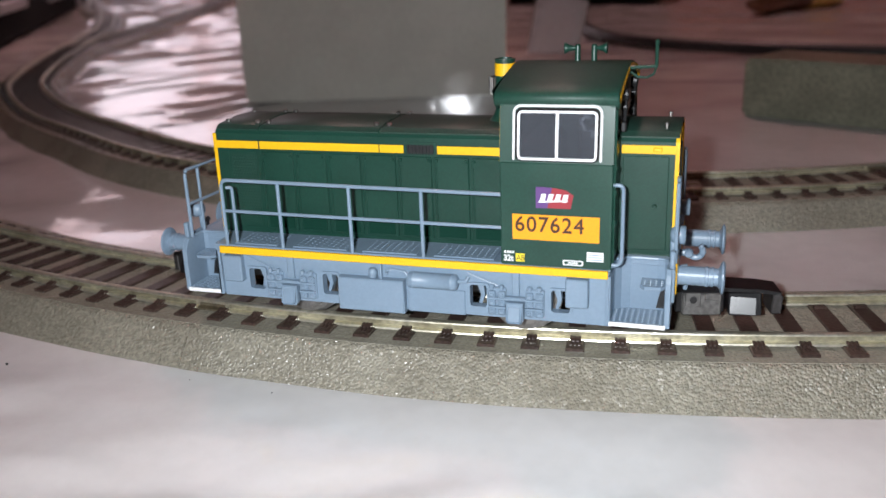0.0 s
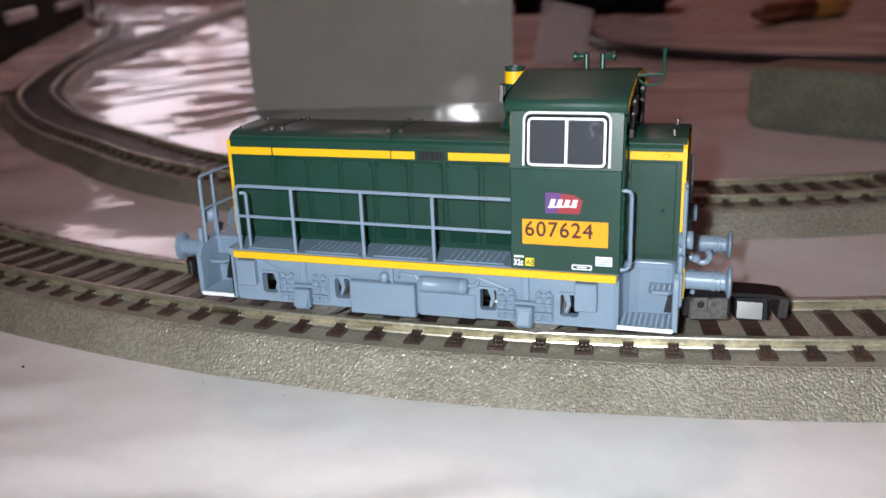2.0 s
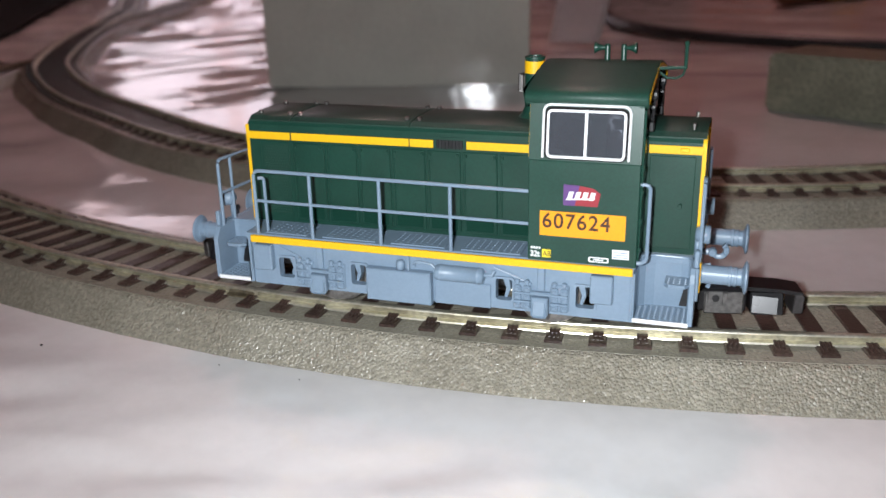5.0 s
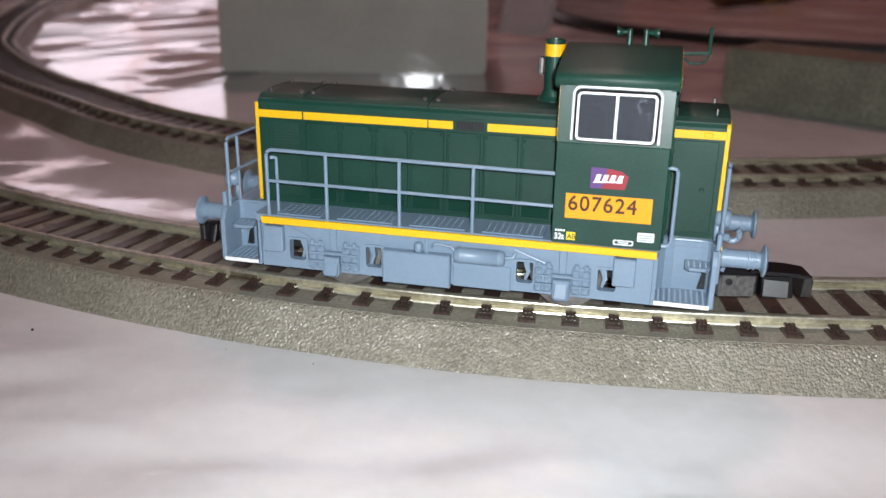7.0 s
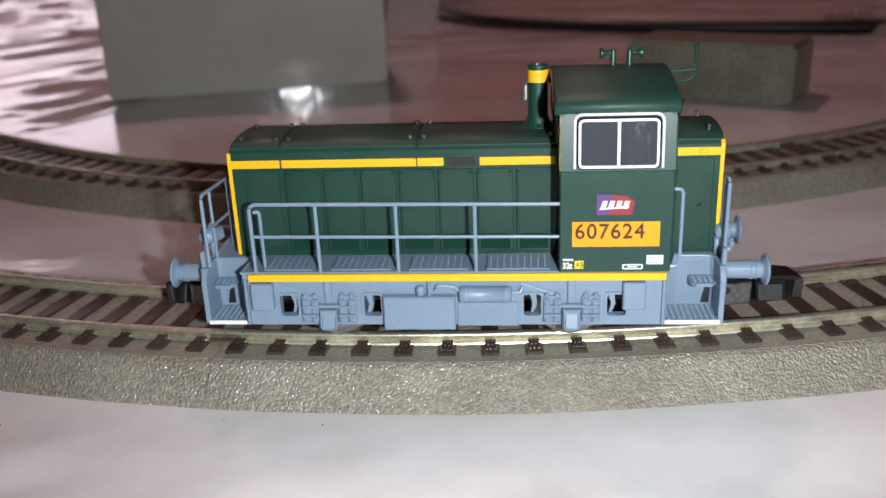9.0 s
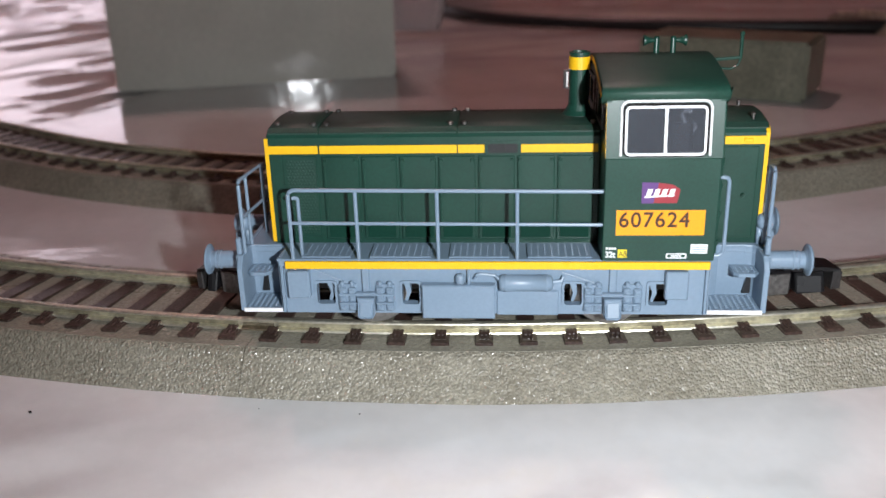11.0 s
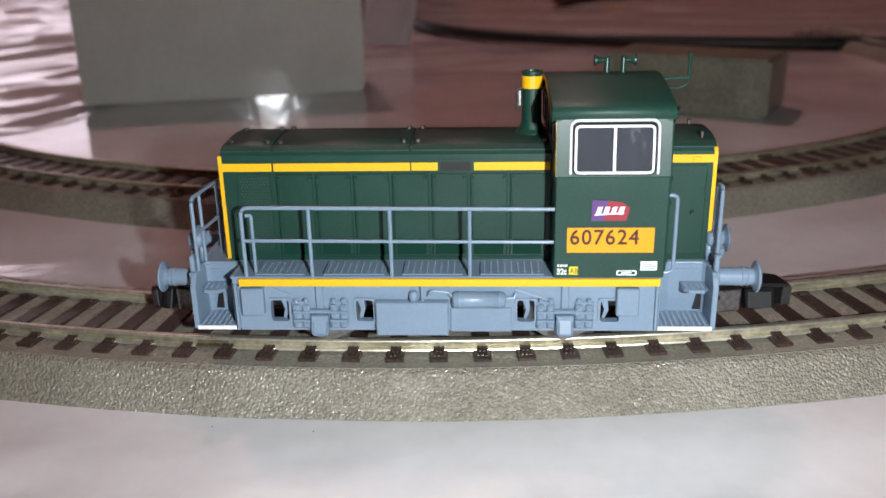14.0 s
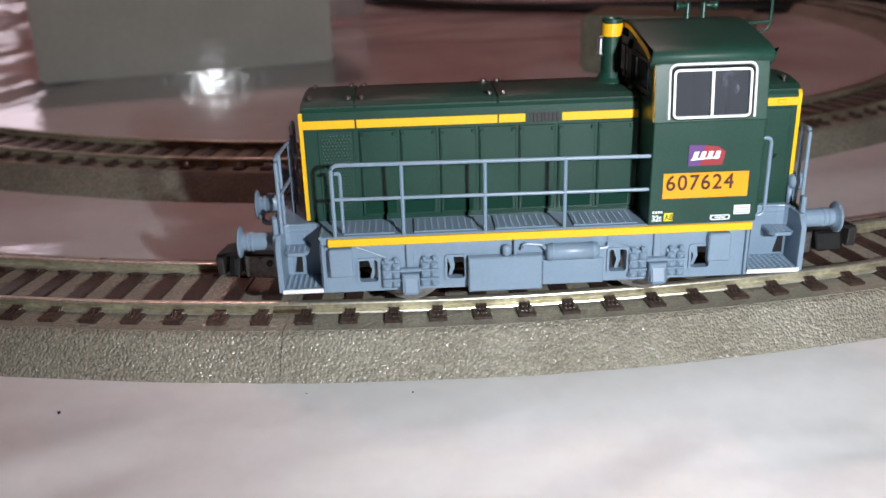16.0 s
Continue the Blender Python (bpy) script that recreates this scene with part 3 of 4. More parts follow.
# steps at the four corners
for x0, x1, outer in ((-23.5, -19.6, -1), (19.2, 24.3, 1)):
    for s in (-1, 1):
        def sp(a, b):
            return (min(s * a, s * b), max(s * a, s * b))
        xe = x0 if outer < 0 else x1
        plate = [(s * 5.0, 7.5), (s * 8.7, 7.5), (s * 8.7, 11.6), (s * 8.3, 12.3), (s * 7.9, DECK), (s * 5.0, DECK)]
        lp("step_side", prism(plate, "x", xe - 0.25, xe + 0.25, bevel=0.06), GREY)
        inner = x1 if outer < 0 else x0
        lp("step_side", box(inner - 0.2, inner + 0.2, *sp(5.0, 8.7), 7.3, 12.0, 0.05), GREY)
        tread = box(x0 + 0.2, x1 - 0.2, *sp(5.0, 8.75), 7.45, 7.8, 0.05)
        n = int((x1 - x0) / 0.5)
        for i in range(n):
            for j in range(7):
                x, y = x0 + 0.5 + i * 0.5, s * (5.4 + j * 0.5 + 0.25 * (i % 2))
                if x < x1 - 0.4 and abs(y) < 8.55:
                    lathe([(0.17, 0), (0.14, 0.1), (0.04, 0.14)], (x, y, 7.78), "z", 6, tread)
        st = lp("step", tread, GREY, label="studded lower footstep")
        lp("step_edge", box(x0 + 0.1, x1 - 0.1, *sp(8.72, 8.88), 7.42, 7.82, 0.03), WHITE, st, "white-painted step edge")
        ux = (x0 + 0.25, x0 + 2.5) if outer < 0 else (x1 - 2.5, x1 - 0.25)
        up = prism([(ux[0], s * 5.1), (ux[1], s * 5.1), (ux[1], s * 7.0), (ux[1] - 0.4, s * 7.5), (ux[0] + 0.4, s * 7.5), (ux[0], s * 7.0)], "z", 10.5, 10.85, bevel=0.05)
        for i in range(4):
            for j in range(3):
                x, y = ux[0] + 0.35 + i * 0.5, s * (5.9 + j * 0.5)
                lathe([(0.15, 0), (0.12, 0.09), (0.03, 0.12)], (x, y, 10.83), "z", 6, up)
        lp("step", up, GREY, label="small studded upper footstep")
        # solid black block; its colour gives the shade of an opening below the step
        hx = ux[0] + 0.7 if outer < 0 else ux[0] + 1.35
        hole = prism([(hx, 8.1), (hx + 0.7, 8.1), (hx + 0.7, 9.9), (hx + 0.3, 9.6)], "y", *sp(5.0, 5.3 if outer < 0 else 5.5))
        lp("well_gap", hole, BLACK)


# hoods
def hood_line(w, z0, zs, zt):
    """Cross-section of a bonnet: upright sides, sloping shoulders and a slightly domed top."""
    return [(-w, z0), (-w, zs), (-w + 0.2, zs + 0.30), (-w + 0.75, zs + 0.66), (-1.6, zt - 0.04), (0, zt), (1.6, zt - 0.04), (w - 0.75, zs + 0.66), (w - 0.2, zs + 0.30), (w, zs), (w, z0)]


HW = 4.45
SIDE_TOP = 23.0
SHORT_TOP = 23.15
hood = lp("long_bonnet", prism(hood_line(HW, DECK, SIDE_TOP, 23.86), "x", -21.0, 9.7, bevel=0.08), GREEN, label="green engine bonnet with doors and louvres")
shorth = lp("short_bonnet", prism(hood_line(HW, DECK, SHORT_TOP, 24.2), "x", 19.3, 24.35, bevel=0.08), GREEN, label="short green bonnet behind the cab")
# dark roof skins on the bonnets, split at the seams
def roof_skin(x0, x1, parent, zs=SIDE_TOP, zt=23.86):
    top = hood_line(HW, DECK, zs, zt)[2:9]
    line = [(y, z + 0.14) for y, z in top] + [(y, z - 0.2) for y, z in reversed(top)]
    skin = lp("roof_panel", prism(line, "x", x0, x1, bevel=0.04), ROOF, parent, "dark roof panel")
    for poly in skin.data.polygons:
        poly.use_smooth = abs(poly.normal.x) < 0.2 and poly.normal.z > 0.95
    return skin


for a, b in ((-20.9, -16.2), (-16.0, -3.35), (-3.15, 9.6)):
    roof_skin(a, b, hood)
roof_skin(19.4, 24.5, shorth, SHORT_TOP, 24.2)
bolts = [(-20.2, 2.6), (-20.2, -2.8), (-16.7, -3.1), (-15.5, -3.1), (-16.7, 3.0), (-15.5, 3.0), (-3.9, -3.1), (-2.6, -3.1), (-3.9, 3.0), (-2.6, 3.0), (9.1, -3.1)]
for x, y in bolts:
    lp("lifting_eye", lathe([(0.18, -0.3), (0.18, 0.12), (0.26, 0.16), (0.26, 0.34), (0.12, 0.42)], (x, y, 23.78), "z", 10), STEEL, hood)
for x, y in ((23.3, -3.0), (23.3, 2.6)):
    lp("lifting_eye", lathe([(0.14, -0.3), (0.14, 0.1), (0.2, 0.15), (0.2, 0.3), (0.1, 0.38)], (x, y, 24.3), "z", 10), STEEL, shorth)
for s in (-1, 1):
    def sq(a, b):
        return (min(s * a, s * b), max(s * a, s * b))
    for x0, x1 in ((-20.9, -16.2), (-16.05, -3.3), (-3.2, -0.75), (2.55, 9.5)):
        lp("side_stripe", box(x0, x1, *sq(HW - 0.1, HW + 0.09), 21.5, 22.28, 0.04), YELLOW, hood, "yellow line")
    lp("side_stripe", box(19.6, 24.3, *sq(HW - 0.1, HW + 0.09), 22.1, 22.86, 0.04), YELLOW, shorth, "yellow line")
    lp("latch", box(22.3, 23.1, *sq(HW, HW + 0.22), 22.3, 22.7, 0.08), YELLOW, shorth)
    grille = box(-0.6, 2.4, *sq(HW - 0.05, HW + 0.05), 21.35, 22.5, 0.03)
    for i in range(8):
        box(-0.4 + i * 0.35, -0.24 + i * 0.35, *sq(HW, HW + 0.16), 21.5, 22.3, 0, grille)
    lp("air_grille", grille, BLACK, hood, "small black air grille")
    lp("grille_frame", ring(rounded(-0.75, 2.55, 21.25, 22.6, 0.15, 2), rounded(-0.45, 2.25, 21.5, 22.35, 0.1, 2), *sq(HW, HW + 0.12)), GREEN, hood)
    # door leaves with hinges, each a thin raised panel
    seams = [-16.0, -12.3, -8.75, -5.15, -1.5, 2.1, 5.75, 9.3]
    for a, b in zip(seams, seams[1:]):
        leaf = lp("bonnet_door", box(a + 0.13, b - 0.13, *sq(HW - 0.02, HW + 0.2), 13.2, 21.25, 0.06), GREEN, hood)
        lv = bmesh.new()
        for k in range(6):
            z = 13.45 + 0.25 * k
            prism([(s * (HW + 0.18), z), (s * (HW + 0.40), z + 0.02), (s * (HW + 0.19), z + 0.2)], "x", a + 0.45, b - 0.45, lv)
        lp("louvre", lv, GREEN, leaf)
        hg = bmesh.new()
        for hx in (a + 0.4, b - 0.4):
            box(hx - 0.16, hx + 0.16, *sq(HW + 0.1, HW + 0.38), 20.75, 21.05, 0.05, hg)
        box(a + 0.25, a + 0.4, *sq(HW + 0.1, HW + 0.3), 15.0, 20.3, 0.03, hg)
        lp("hinge", hg, GREEN, leaf)
    # round-hole screen at the nose
    scr = box(-19.6, -16.4, *sq(HW - 0.02, HW + 0.1), 13.4, 21.3, 0.04)
    for i in range(9):
        for j in range(24):
            x, z = -19.25 + i * 0.3 + 0.15 * (j % 2), 13.8 + j * 0.305
            lathe([(0.11, 0), (0.11, 0.03), (0.05, 0.05)], (x, s * (HW + 0.06) , z), "y", 6, scr) if s > 0 else lathe([(0.06, -0.085), (0.115, -0.07), (0.12, 0)], (x, s * (HW + 0.06), z), "y", 6, scr)
    lp("radiator_screen", scr, GREEN, hood, "green perforated radiator screen")
    lp("door_panel", box(19.75, 23.7, *sq(HW - 0.02, HW + 0.12), 13.3, 21.9, 0.05), GREEN, shorth)
    lp("knob", lathe([(0.16, -0.15), (0.22, 0.0), (0.16, 0.15)], (22.6, s * (HW + 0.2), 17.4), "y", 10), GREEN, shorth)
# yellow edging on the bonnet ends
def end_edge(x0, x1, parent, w, low, zs=SIDE_TOP, zt=23.86, reach=1):
    o = hood_line(HW + 0.06, low, zs, zt + 0.06)
    i = hood_line(HW - w, low, zs - 0.3 - w * 0.4, zt - w)
    bm = bmesh.new()
    n = len(o)
    v = [[bm.verts.new((x, p[0], p[1])) for p in line] for line in (o, i) for x in (x0, x1)]
    for k in [*range(reach), *range(n - 1 - reach, n - 1)]:
        for a, b in ((0, 1), (2, 3), (0, 2), (1, 3)):
            bm.faces.new((v[a][k], v[a][k + 1], v[b][k + 1], v[b][k]))
    bmesh.ops.delete(bm, geom=[q for q in bm.verts if not q.link_faces], context="VERTS")
    return lp("yellow_edging", bm, YELLOW, parent, "yellow edging of the bonnet end")


end_edge(-21.2, -20.85, hood, 0.8, 12.9)
end_edge(24.2, 24.55, shorth, 0.8, 12.9, SHORT_TOP, 24.2, 3)
lp("nose_panel", box(-21.25, -20.95, -3.0, 3.0, 13.5, 21.8, 0.1), BLACK, hood, "dark radiator nose")
lp("rear_panel", box(24.3, 24.5, -3.2, 3.2, 13.5, 21.8, 0.08), GREEN, shorth)

# cab: walls with real window openings
CW, KINK, EAVE = 9.2, 22.1, 27.3
cab = lp("cab_floor", box(9.8, 19.3, -8.9, 8.9, DECK, 13.2), GREEN, label="green driver's cab")
LEAN = 0.55
for s in (-1, 1):
    def sc(a, b):
        return (min(s * a, s * b), max(s * a, s * b))
    lower = lp("cab_side", box(9.7, 19.45, *sc(CW - 0.5, CW), DECK, KINK, 0.08), GREEN, cab, "smooth green cab side")
    up = bmesh.new()
    x0, x1, z0, z1 = 11.35, 17.95, KINK + 0.35, 26.5
    for a, b, c, d in ((9.7, x0, KINK, EAVE + 0.4), (x1, 19.45, KINK, EAVE + 0.4), (x0, x1, KINK, z0), (x0, x1, z1, EAVE + 0.4)):
        box(a, b, *sc(CW - 0.5, CW), c, d, 0, up)
    bmesh.ops.remove_doubles(up, verts=up.verts, dist=0.001)
    shear = Matrix(((1, 0, 0, 0), (0, 1, -s * LEAN / (EAVE - KINK), s * LEAN * KINK / (EAVE - KINK)), (0, 0, 1, 0), (0, 0, 0, 1)))

    def leaned(bm):
        bm.transform(shear)
        return bm

    lp("cab_window_wall", leaned(up), GREEN, cab)
    fr = bmesh.new()
    ring(rounded(x0 - 0.10, x1 + 0.10, z0 - 0.1, z1 + 0.02, 0.45), rounded(x0 + 0.10, x1 - 0.10, z0 + 0.10, z1 - 0.18, 0.25), *sc(CW - 0.1, CW + 0.13), fr)
    box((x0 + x1) / 2 - 0.12, (x0 + x1) / 2 + 0.12, *sc(CW - 0.1, CW + 0.1), z0, z1, 0, fr)
    frame_w = lp("window_frame", leaned(fr), WHITE, cab, "white double cab window frame")
    # matt black ring that fills the gap between frame and rain strip
    gap = ring(rounded(x0 - 0.3, x1 + 0.3, z0 - 0.22, z1 + 0.24, 0.6), rounded(x0 - 0.08, x1 + 0.08, z0 - 0.08, z1 + 0.0, 0.45), *sc(CW - 0.1, CW + 0.06))
    lp("window_seal", leaned(gap), DULL, frame_w, "matt black line between frame and rain strip")
    rain = bmesh.new()
    pts = [(x0 - 0.42, z0 - 0.1)] + [(x0 - 0.42, z1 - 0.3)] + [(q[0], q[2]) for q in bend((x0 - 0.42, 0, z1 - 0.6), (x0 - 0.42, 0, z1 + 0.42), (x0 + 1, 0, z1 + 0.42), 0.72)]
    pts += [(q[0], q[2]) for q in bend((x1 - 1, 0, z1 + 0.42), (x1 + 0.42, 0, z1 + 0.42), (x1 + 0.42, 0, z1 - 0.3), 0.72)] + [(x1 + 0.42, z0 - 0.1)]
    rod([(q[0], s * (CW + 0.04), q[1]) for q in pts], 0.115, rain, 8)
    lp("rain_strip", leaned(rain), WHITE, cab, "white rain strip over the window")
    for a, b in ((x0, (x0 + x1) / 2), ((x0 + x1) / 2, x1)):
        pane = lp("pane", leaned(box(a, b, *sc(CW - 0.3, CW - 0.18), z0, z1)), GLASS, frame_w)
        pane.visible_shadow = False
    # grab rails beside the cab doors
    for gx in (19.85,):
        g = rod([(19.4, s * 8.8, 20.3)] + bend((19.4, s * 8.8, 20.3), (20.3, s * 8.8, 20.3), (20.3, s * 8.8, 18), 0.5) + bend((20.3, s * 8.8, 15), (20.3, s * 8.8, 13.3), (19.4, s * 8.8, 13.0), 0.5) + [(19.4, s * 8.8, 13.1)], 0.17)
        lp("grab_rail", g, GREY, cab, "blue-grey grab rail")
# cab ends
for x0, x1, yellow in ((9.7, 10.1, True), (19.05, 19.45, False)):
    wallend = bmesh.new()
    for a, b, c, d in ((-8.7, -7.6, DECK, EAVE), (7.6, 8.7, DECK, EAVE), (-7.6, 7.6, DECK, 23.6), (-4.6, 4.6, 23.6, 24.2), (-1.0, 1.0, 24.2, 28.6), (-7.6, 7.6, 27.0, 27.9)):
        box(x0, x1, a, b, c, d, 0, wallend)
    lp("cab_end", wallend, GREEN, cab)
    for s in (-1, 1):
        a, b = min(s * 7.4, s * 1.1), max(s * 7.4, s * 1.1)
        p = lp("end_pane", box((x0 + x1) / 2 - 0.06, (x0 + x1) / 2 + 0.06, a, b, 24.2, 27.0), GLASS, cab)
        p.visible_shadow = False
        xx = x0 - 0.12 if yellow else x1
        lp("end_window_frame", ring(rounded(a, b, 24.1, 27.1, 0.3, 3), rounded(a + 0.3, b - 0.3, 24.4, 26.8, 0.2, 3), 0, 0.12), BLACK, cab).matrix_basis = Matrix.Translation((xx * MM, 0, 0)) @ Matrix.Rotation(math.pi / 2, 4, "Z")
# roof: arched with rounded eaves
roof_half = [(-8.6, 26.9), (-8.78, 27.05), (-8.98, 27.4), (-8.95, 27.75), (-8.5, 28.1), (-7.4, 28.42), (-6.0, 28.7), (-4.5, 29.0), (-3.0, 29.28), (-1.5, 29.5), (0.0, 29.58)]
roof_o = roof_half + [(-y, z) for y, z in roof_half[-2::-1]]
roof_i = [(y * 0.955, z - 0.45) for y, z in roof_o[1:-1]]
roof = lp("cab_roof", prism(roof_o + roof_i[::-1], "x", 9.2, 19.8, bevel=0.12), CAB_TOP, cab, "green arched cab roof")
for poly in roof.data.polygons:
    poly.use_smooth = abs(poly.normal.x) < 0.5
edge_o = [(y * 0.968, z - 0.2) for y, z in roof_o[3:-3]]
edge_i = [(y * 0.925, z - 0.62) for y, z in roof_o[3:-3]]
for x0, x1 in ((9.16, 9.36), (19.64, 19.84)):
    bm = bmesh.new()
    v = [[bm.verts.new((x, p[0], p[1])) for p in line] for line in (edge_o, edge_i) for x in (x0, x1)]
    for k in range(len(edge_o) - 1):
        for a, b in ((0, 1), (2, 3), (0, 2), (1, 3)):
            bm.faces.new((v[a][k], v[a][k + 1], v[b][k + 1], v[b][k]))
    lp("roof_edging", bm, YELLOW, cab, "thin yellow roof edge")
for s in (-1, 1):
    lp("corner_stripe", prism([(s * 8.5, 22.1), (s * 9.08, 22.1), (s * 8.54, 27.0), (s * 8.0, 27.0)], "x", 9.66, 9.72), YELLOW, cab)
# inside of the cab: desk and seat
lp("desk", prism([(10.3, 13.2), (13.0, 13.2), (13.0, 21.6), (12.0, 22.6), (10.3, 22.6)], "y", -6.5, 6.5, bevel=0.1), BLACK, cab, "dark control desk")
lp("seat", box(15.6, 18.0, -4.0, -1.0, 17.0, 24.5, 0.4), BLACK, cab)
lever = rod([(16.55, -6.6, 24.5), (16.6, -6.6, 24.8), (16.3, -6.6, 25.2), (16.7, -6.6, 25.7), (17.1, -6.6, 25.5)], 0.17)
rod([(17.3, -7.2, 24.0), (17.5, -7.2, 24.3), (17.3, -7.2, 24.7)], 0.14, lever)
rod([(16.6, -6.6, 24.6), (16.6, -4.2, 24.0)], 0.1, lever)
lp("control_lever", lever, WHITE, cab, "white control levers behind the glass")

# rear of the cab: corner hinge bar, lamp and wiper gear
for s in (-1, 1):
    bar = rod([(19.55, s * 8.85, 13.4), (19.55, s * 8.85, 22.0), (19.55, s * 8.4, 26.6)], 0.1)
    for z in (14.4, 17.0, 19.6, 21.8):
        lathe([(0.2, -0.22), (0.22, 0), (0.2, 0.22)], (19.55, s * 8.85, z), "z", 8, bar)
    lp("corner_hinge", bar, GREEN, cab)
    gear = box(19.45, 19.95, min(s * 4.6, s * 3.6), max(s * 4.6, s * 3.6), 24.0, 24.9, 0.1)
    lathe([(0.42, 0), (0.5, 0.15), (0.5, 0.55), (0.35, 0.62)], (19.45, s * 4.1, 27.2), "x", 12, gear)
    lathe([(0.3, 0), (0.36, 0.12), (0.36, 0.45), (0.25, 0.5)], (19.45, s * 4.1, 26.1), "x", 12, gear)
    rod([(19.75, s * 4.1, 24.8), (19.8, s * 4.3, 26.0), (19.8, s * 3.9, 27.4)], 0.12, gear)
    lp("wiper_gear", gear, BLACK, cab, "black wiper and lamp gear on the end wall")

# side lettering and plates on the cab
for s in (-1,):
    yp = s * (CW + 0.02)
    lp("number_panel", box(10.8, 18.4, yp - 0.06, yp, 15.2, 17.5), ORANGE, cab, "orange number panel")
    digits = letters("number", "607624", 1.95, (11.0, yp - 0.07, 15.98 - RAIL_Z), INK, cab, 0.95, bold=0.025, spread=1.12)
    logo = prism([(12.9, 18.15), (12.9, 20.0), (14.2, 19.98), (15.5, 19.8), (16.15, 19.35), (15.9, 18.15)], "y", yp - 0.05, yp)
    lp("logo_panel", logo, RED, cab, "purple and red logo patch with a white band")
    lp("logo_panel", prism([(12.88, 18.13), (12.88, 20.02), (14.3, 19.98), (13.9, 18.13)], "y", yp - 0.06, yp), PURPLE, cab)
    marks = bmesh.new()
    for k in range(4):
        x = 13.2 + 0.64 * k
        prism([(x, 18.72), (x + 0.42, 18.72), (x + 0.62, 19.42), (x + 0.2, 19.42)], "y", yp - 0.068, yp, marks)
    prism([(13.1, 18.62), (15.6, 18.8), (15.7, 18.92), (13.15, 18.76)], "y", yp - 0.08, yp, marks)
    lp("logo_mark", marks, WHITE, cab)
    lp("yellow_label", box(11.05, 11.85, yp - 0.05, yp, 13.1, 13.85), LEMON, cab)
    letters("label_text", "AB", 0.72, (11.12, yp - 0.06, 13.22 - RAIL_Z), INK, cab, 0.85)
    letters("weight_text", "32t", 0.78, (9.95, yp - 0.03, 13.12 - RAIL_Z), WHITE, cab, 0.85, bold=0.03)
    bars = bmesh.new()
    for k in range(4):
        box(10.0 + 0.24 * k, 10.18 + 0.24 * k, yp - 0.04, yp, 13.85, 14.05, 0, bars)
    lp("small_marks", bars, WHITE, cab)
    lp("white_plate", box(17.35, 18.8, yp - 0.05, yp, 13.5, 14.35), WHITE, cab)
    lines = bmesh.new()
    for k in range(3):
        box(17.45, 18.7, yp - 0.07, yp, 13.62 + 0.22 * k, 13.70 + 0.22 * k, 0, lines)
    lp("plate_lines", lines, GREY, cab)
    lp("maker_plate", ring(rounded(15.25, 17.05, 13.02, 13.5, 0.12, 2), rounded(15.38, 16.92, 13.12, 13.4, 0.08, 2), yp - 0.05, yp), WHITE, cab)
    lp("maker_bar", box(15.7, 16.6, yp - 0.04, yp, 13.2, 13.32), WHITE, cab)

# exhaust, horns and aerial
ex = lp("exhaust", lathe([(1.6, -0.3), (1.55, 0.1), (1.2, 0.5), (0.95, 1.1), (0.92, 5.6), (0.98, 5.65), (0.98, 5.85), (0.7, 5.9), (0.65, 5.3)], (8.0, 0.6, 23.9), "z", 28), GREEN, hood, "green exhaust chimney with a yellow band", smooth=False)
lp("exhaust_band", lathe([(0.99, 0), (0.99, 1.15)], (8.0, 0.6, 28.2), "z", 28), YELLOW, ex)
br = rod([(7.1, 0.2, 28.1), (6.6, 0.2, 28.1), (6.6, 0.2, 26.5), (7.1, 0.2, 26.5)], 0.15)
box(6.75, 6.95, 0.0, 0.4, 26.6, 28.0, 0, br)
lp("bracket", br, STEEL, ex)
for hx, d in ((14.9, -1), (16.4, 1)):
    h = lathe([(0.3, -0.3), (0.26, 0.0), (0.26, 1.4), (0.2, 1.55)], (hx, 0.3, 29.5), "z", 12)
    prof = [(0.18, -0.2), (0.2, 0.35), (0.32, 0.8), (0.55, 1.15), (0.5, 1.2), (0.25, 0.95)]
    lathe(prof if d > 0 else [(r, -q) for r, q in prof], (hx, 0.3, 30.7), "x", 14, h)
    lp("horn", h, GREEN, cab, "green air horn", smooth=True)
ae = rod([(19.7, -1.5, 29.15), (22.1, -1.5, 29.3)], 0.16)
rod([(22.1, -1.5, 29.2), (22.1, -1.5, 31.3)], 0.16, ae)
lathe([(0.1, 0), (0.22, 0.1), (0.22, 0.3), (0.1, 0.4)], (22.1, -1.5, 31.2), "z", 8, ae)
rod([(19.9, -1.5, 28.8), (20.5, -1.5, 28.35), (21.3, -1.5, 28.3), (21.9, -1.5, 28.6), (22.1, -1.5, 29.2)], 0.11, ae)
lp("aerial", ae, GREEN, cab, "thin green aerial bracket")

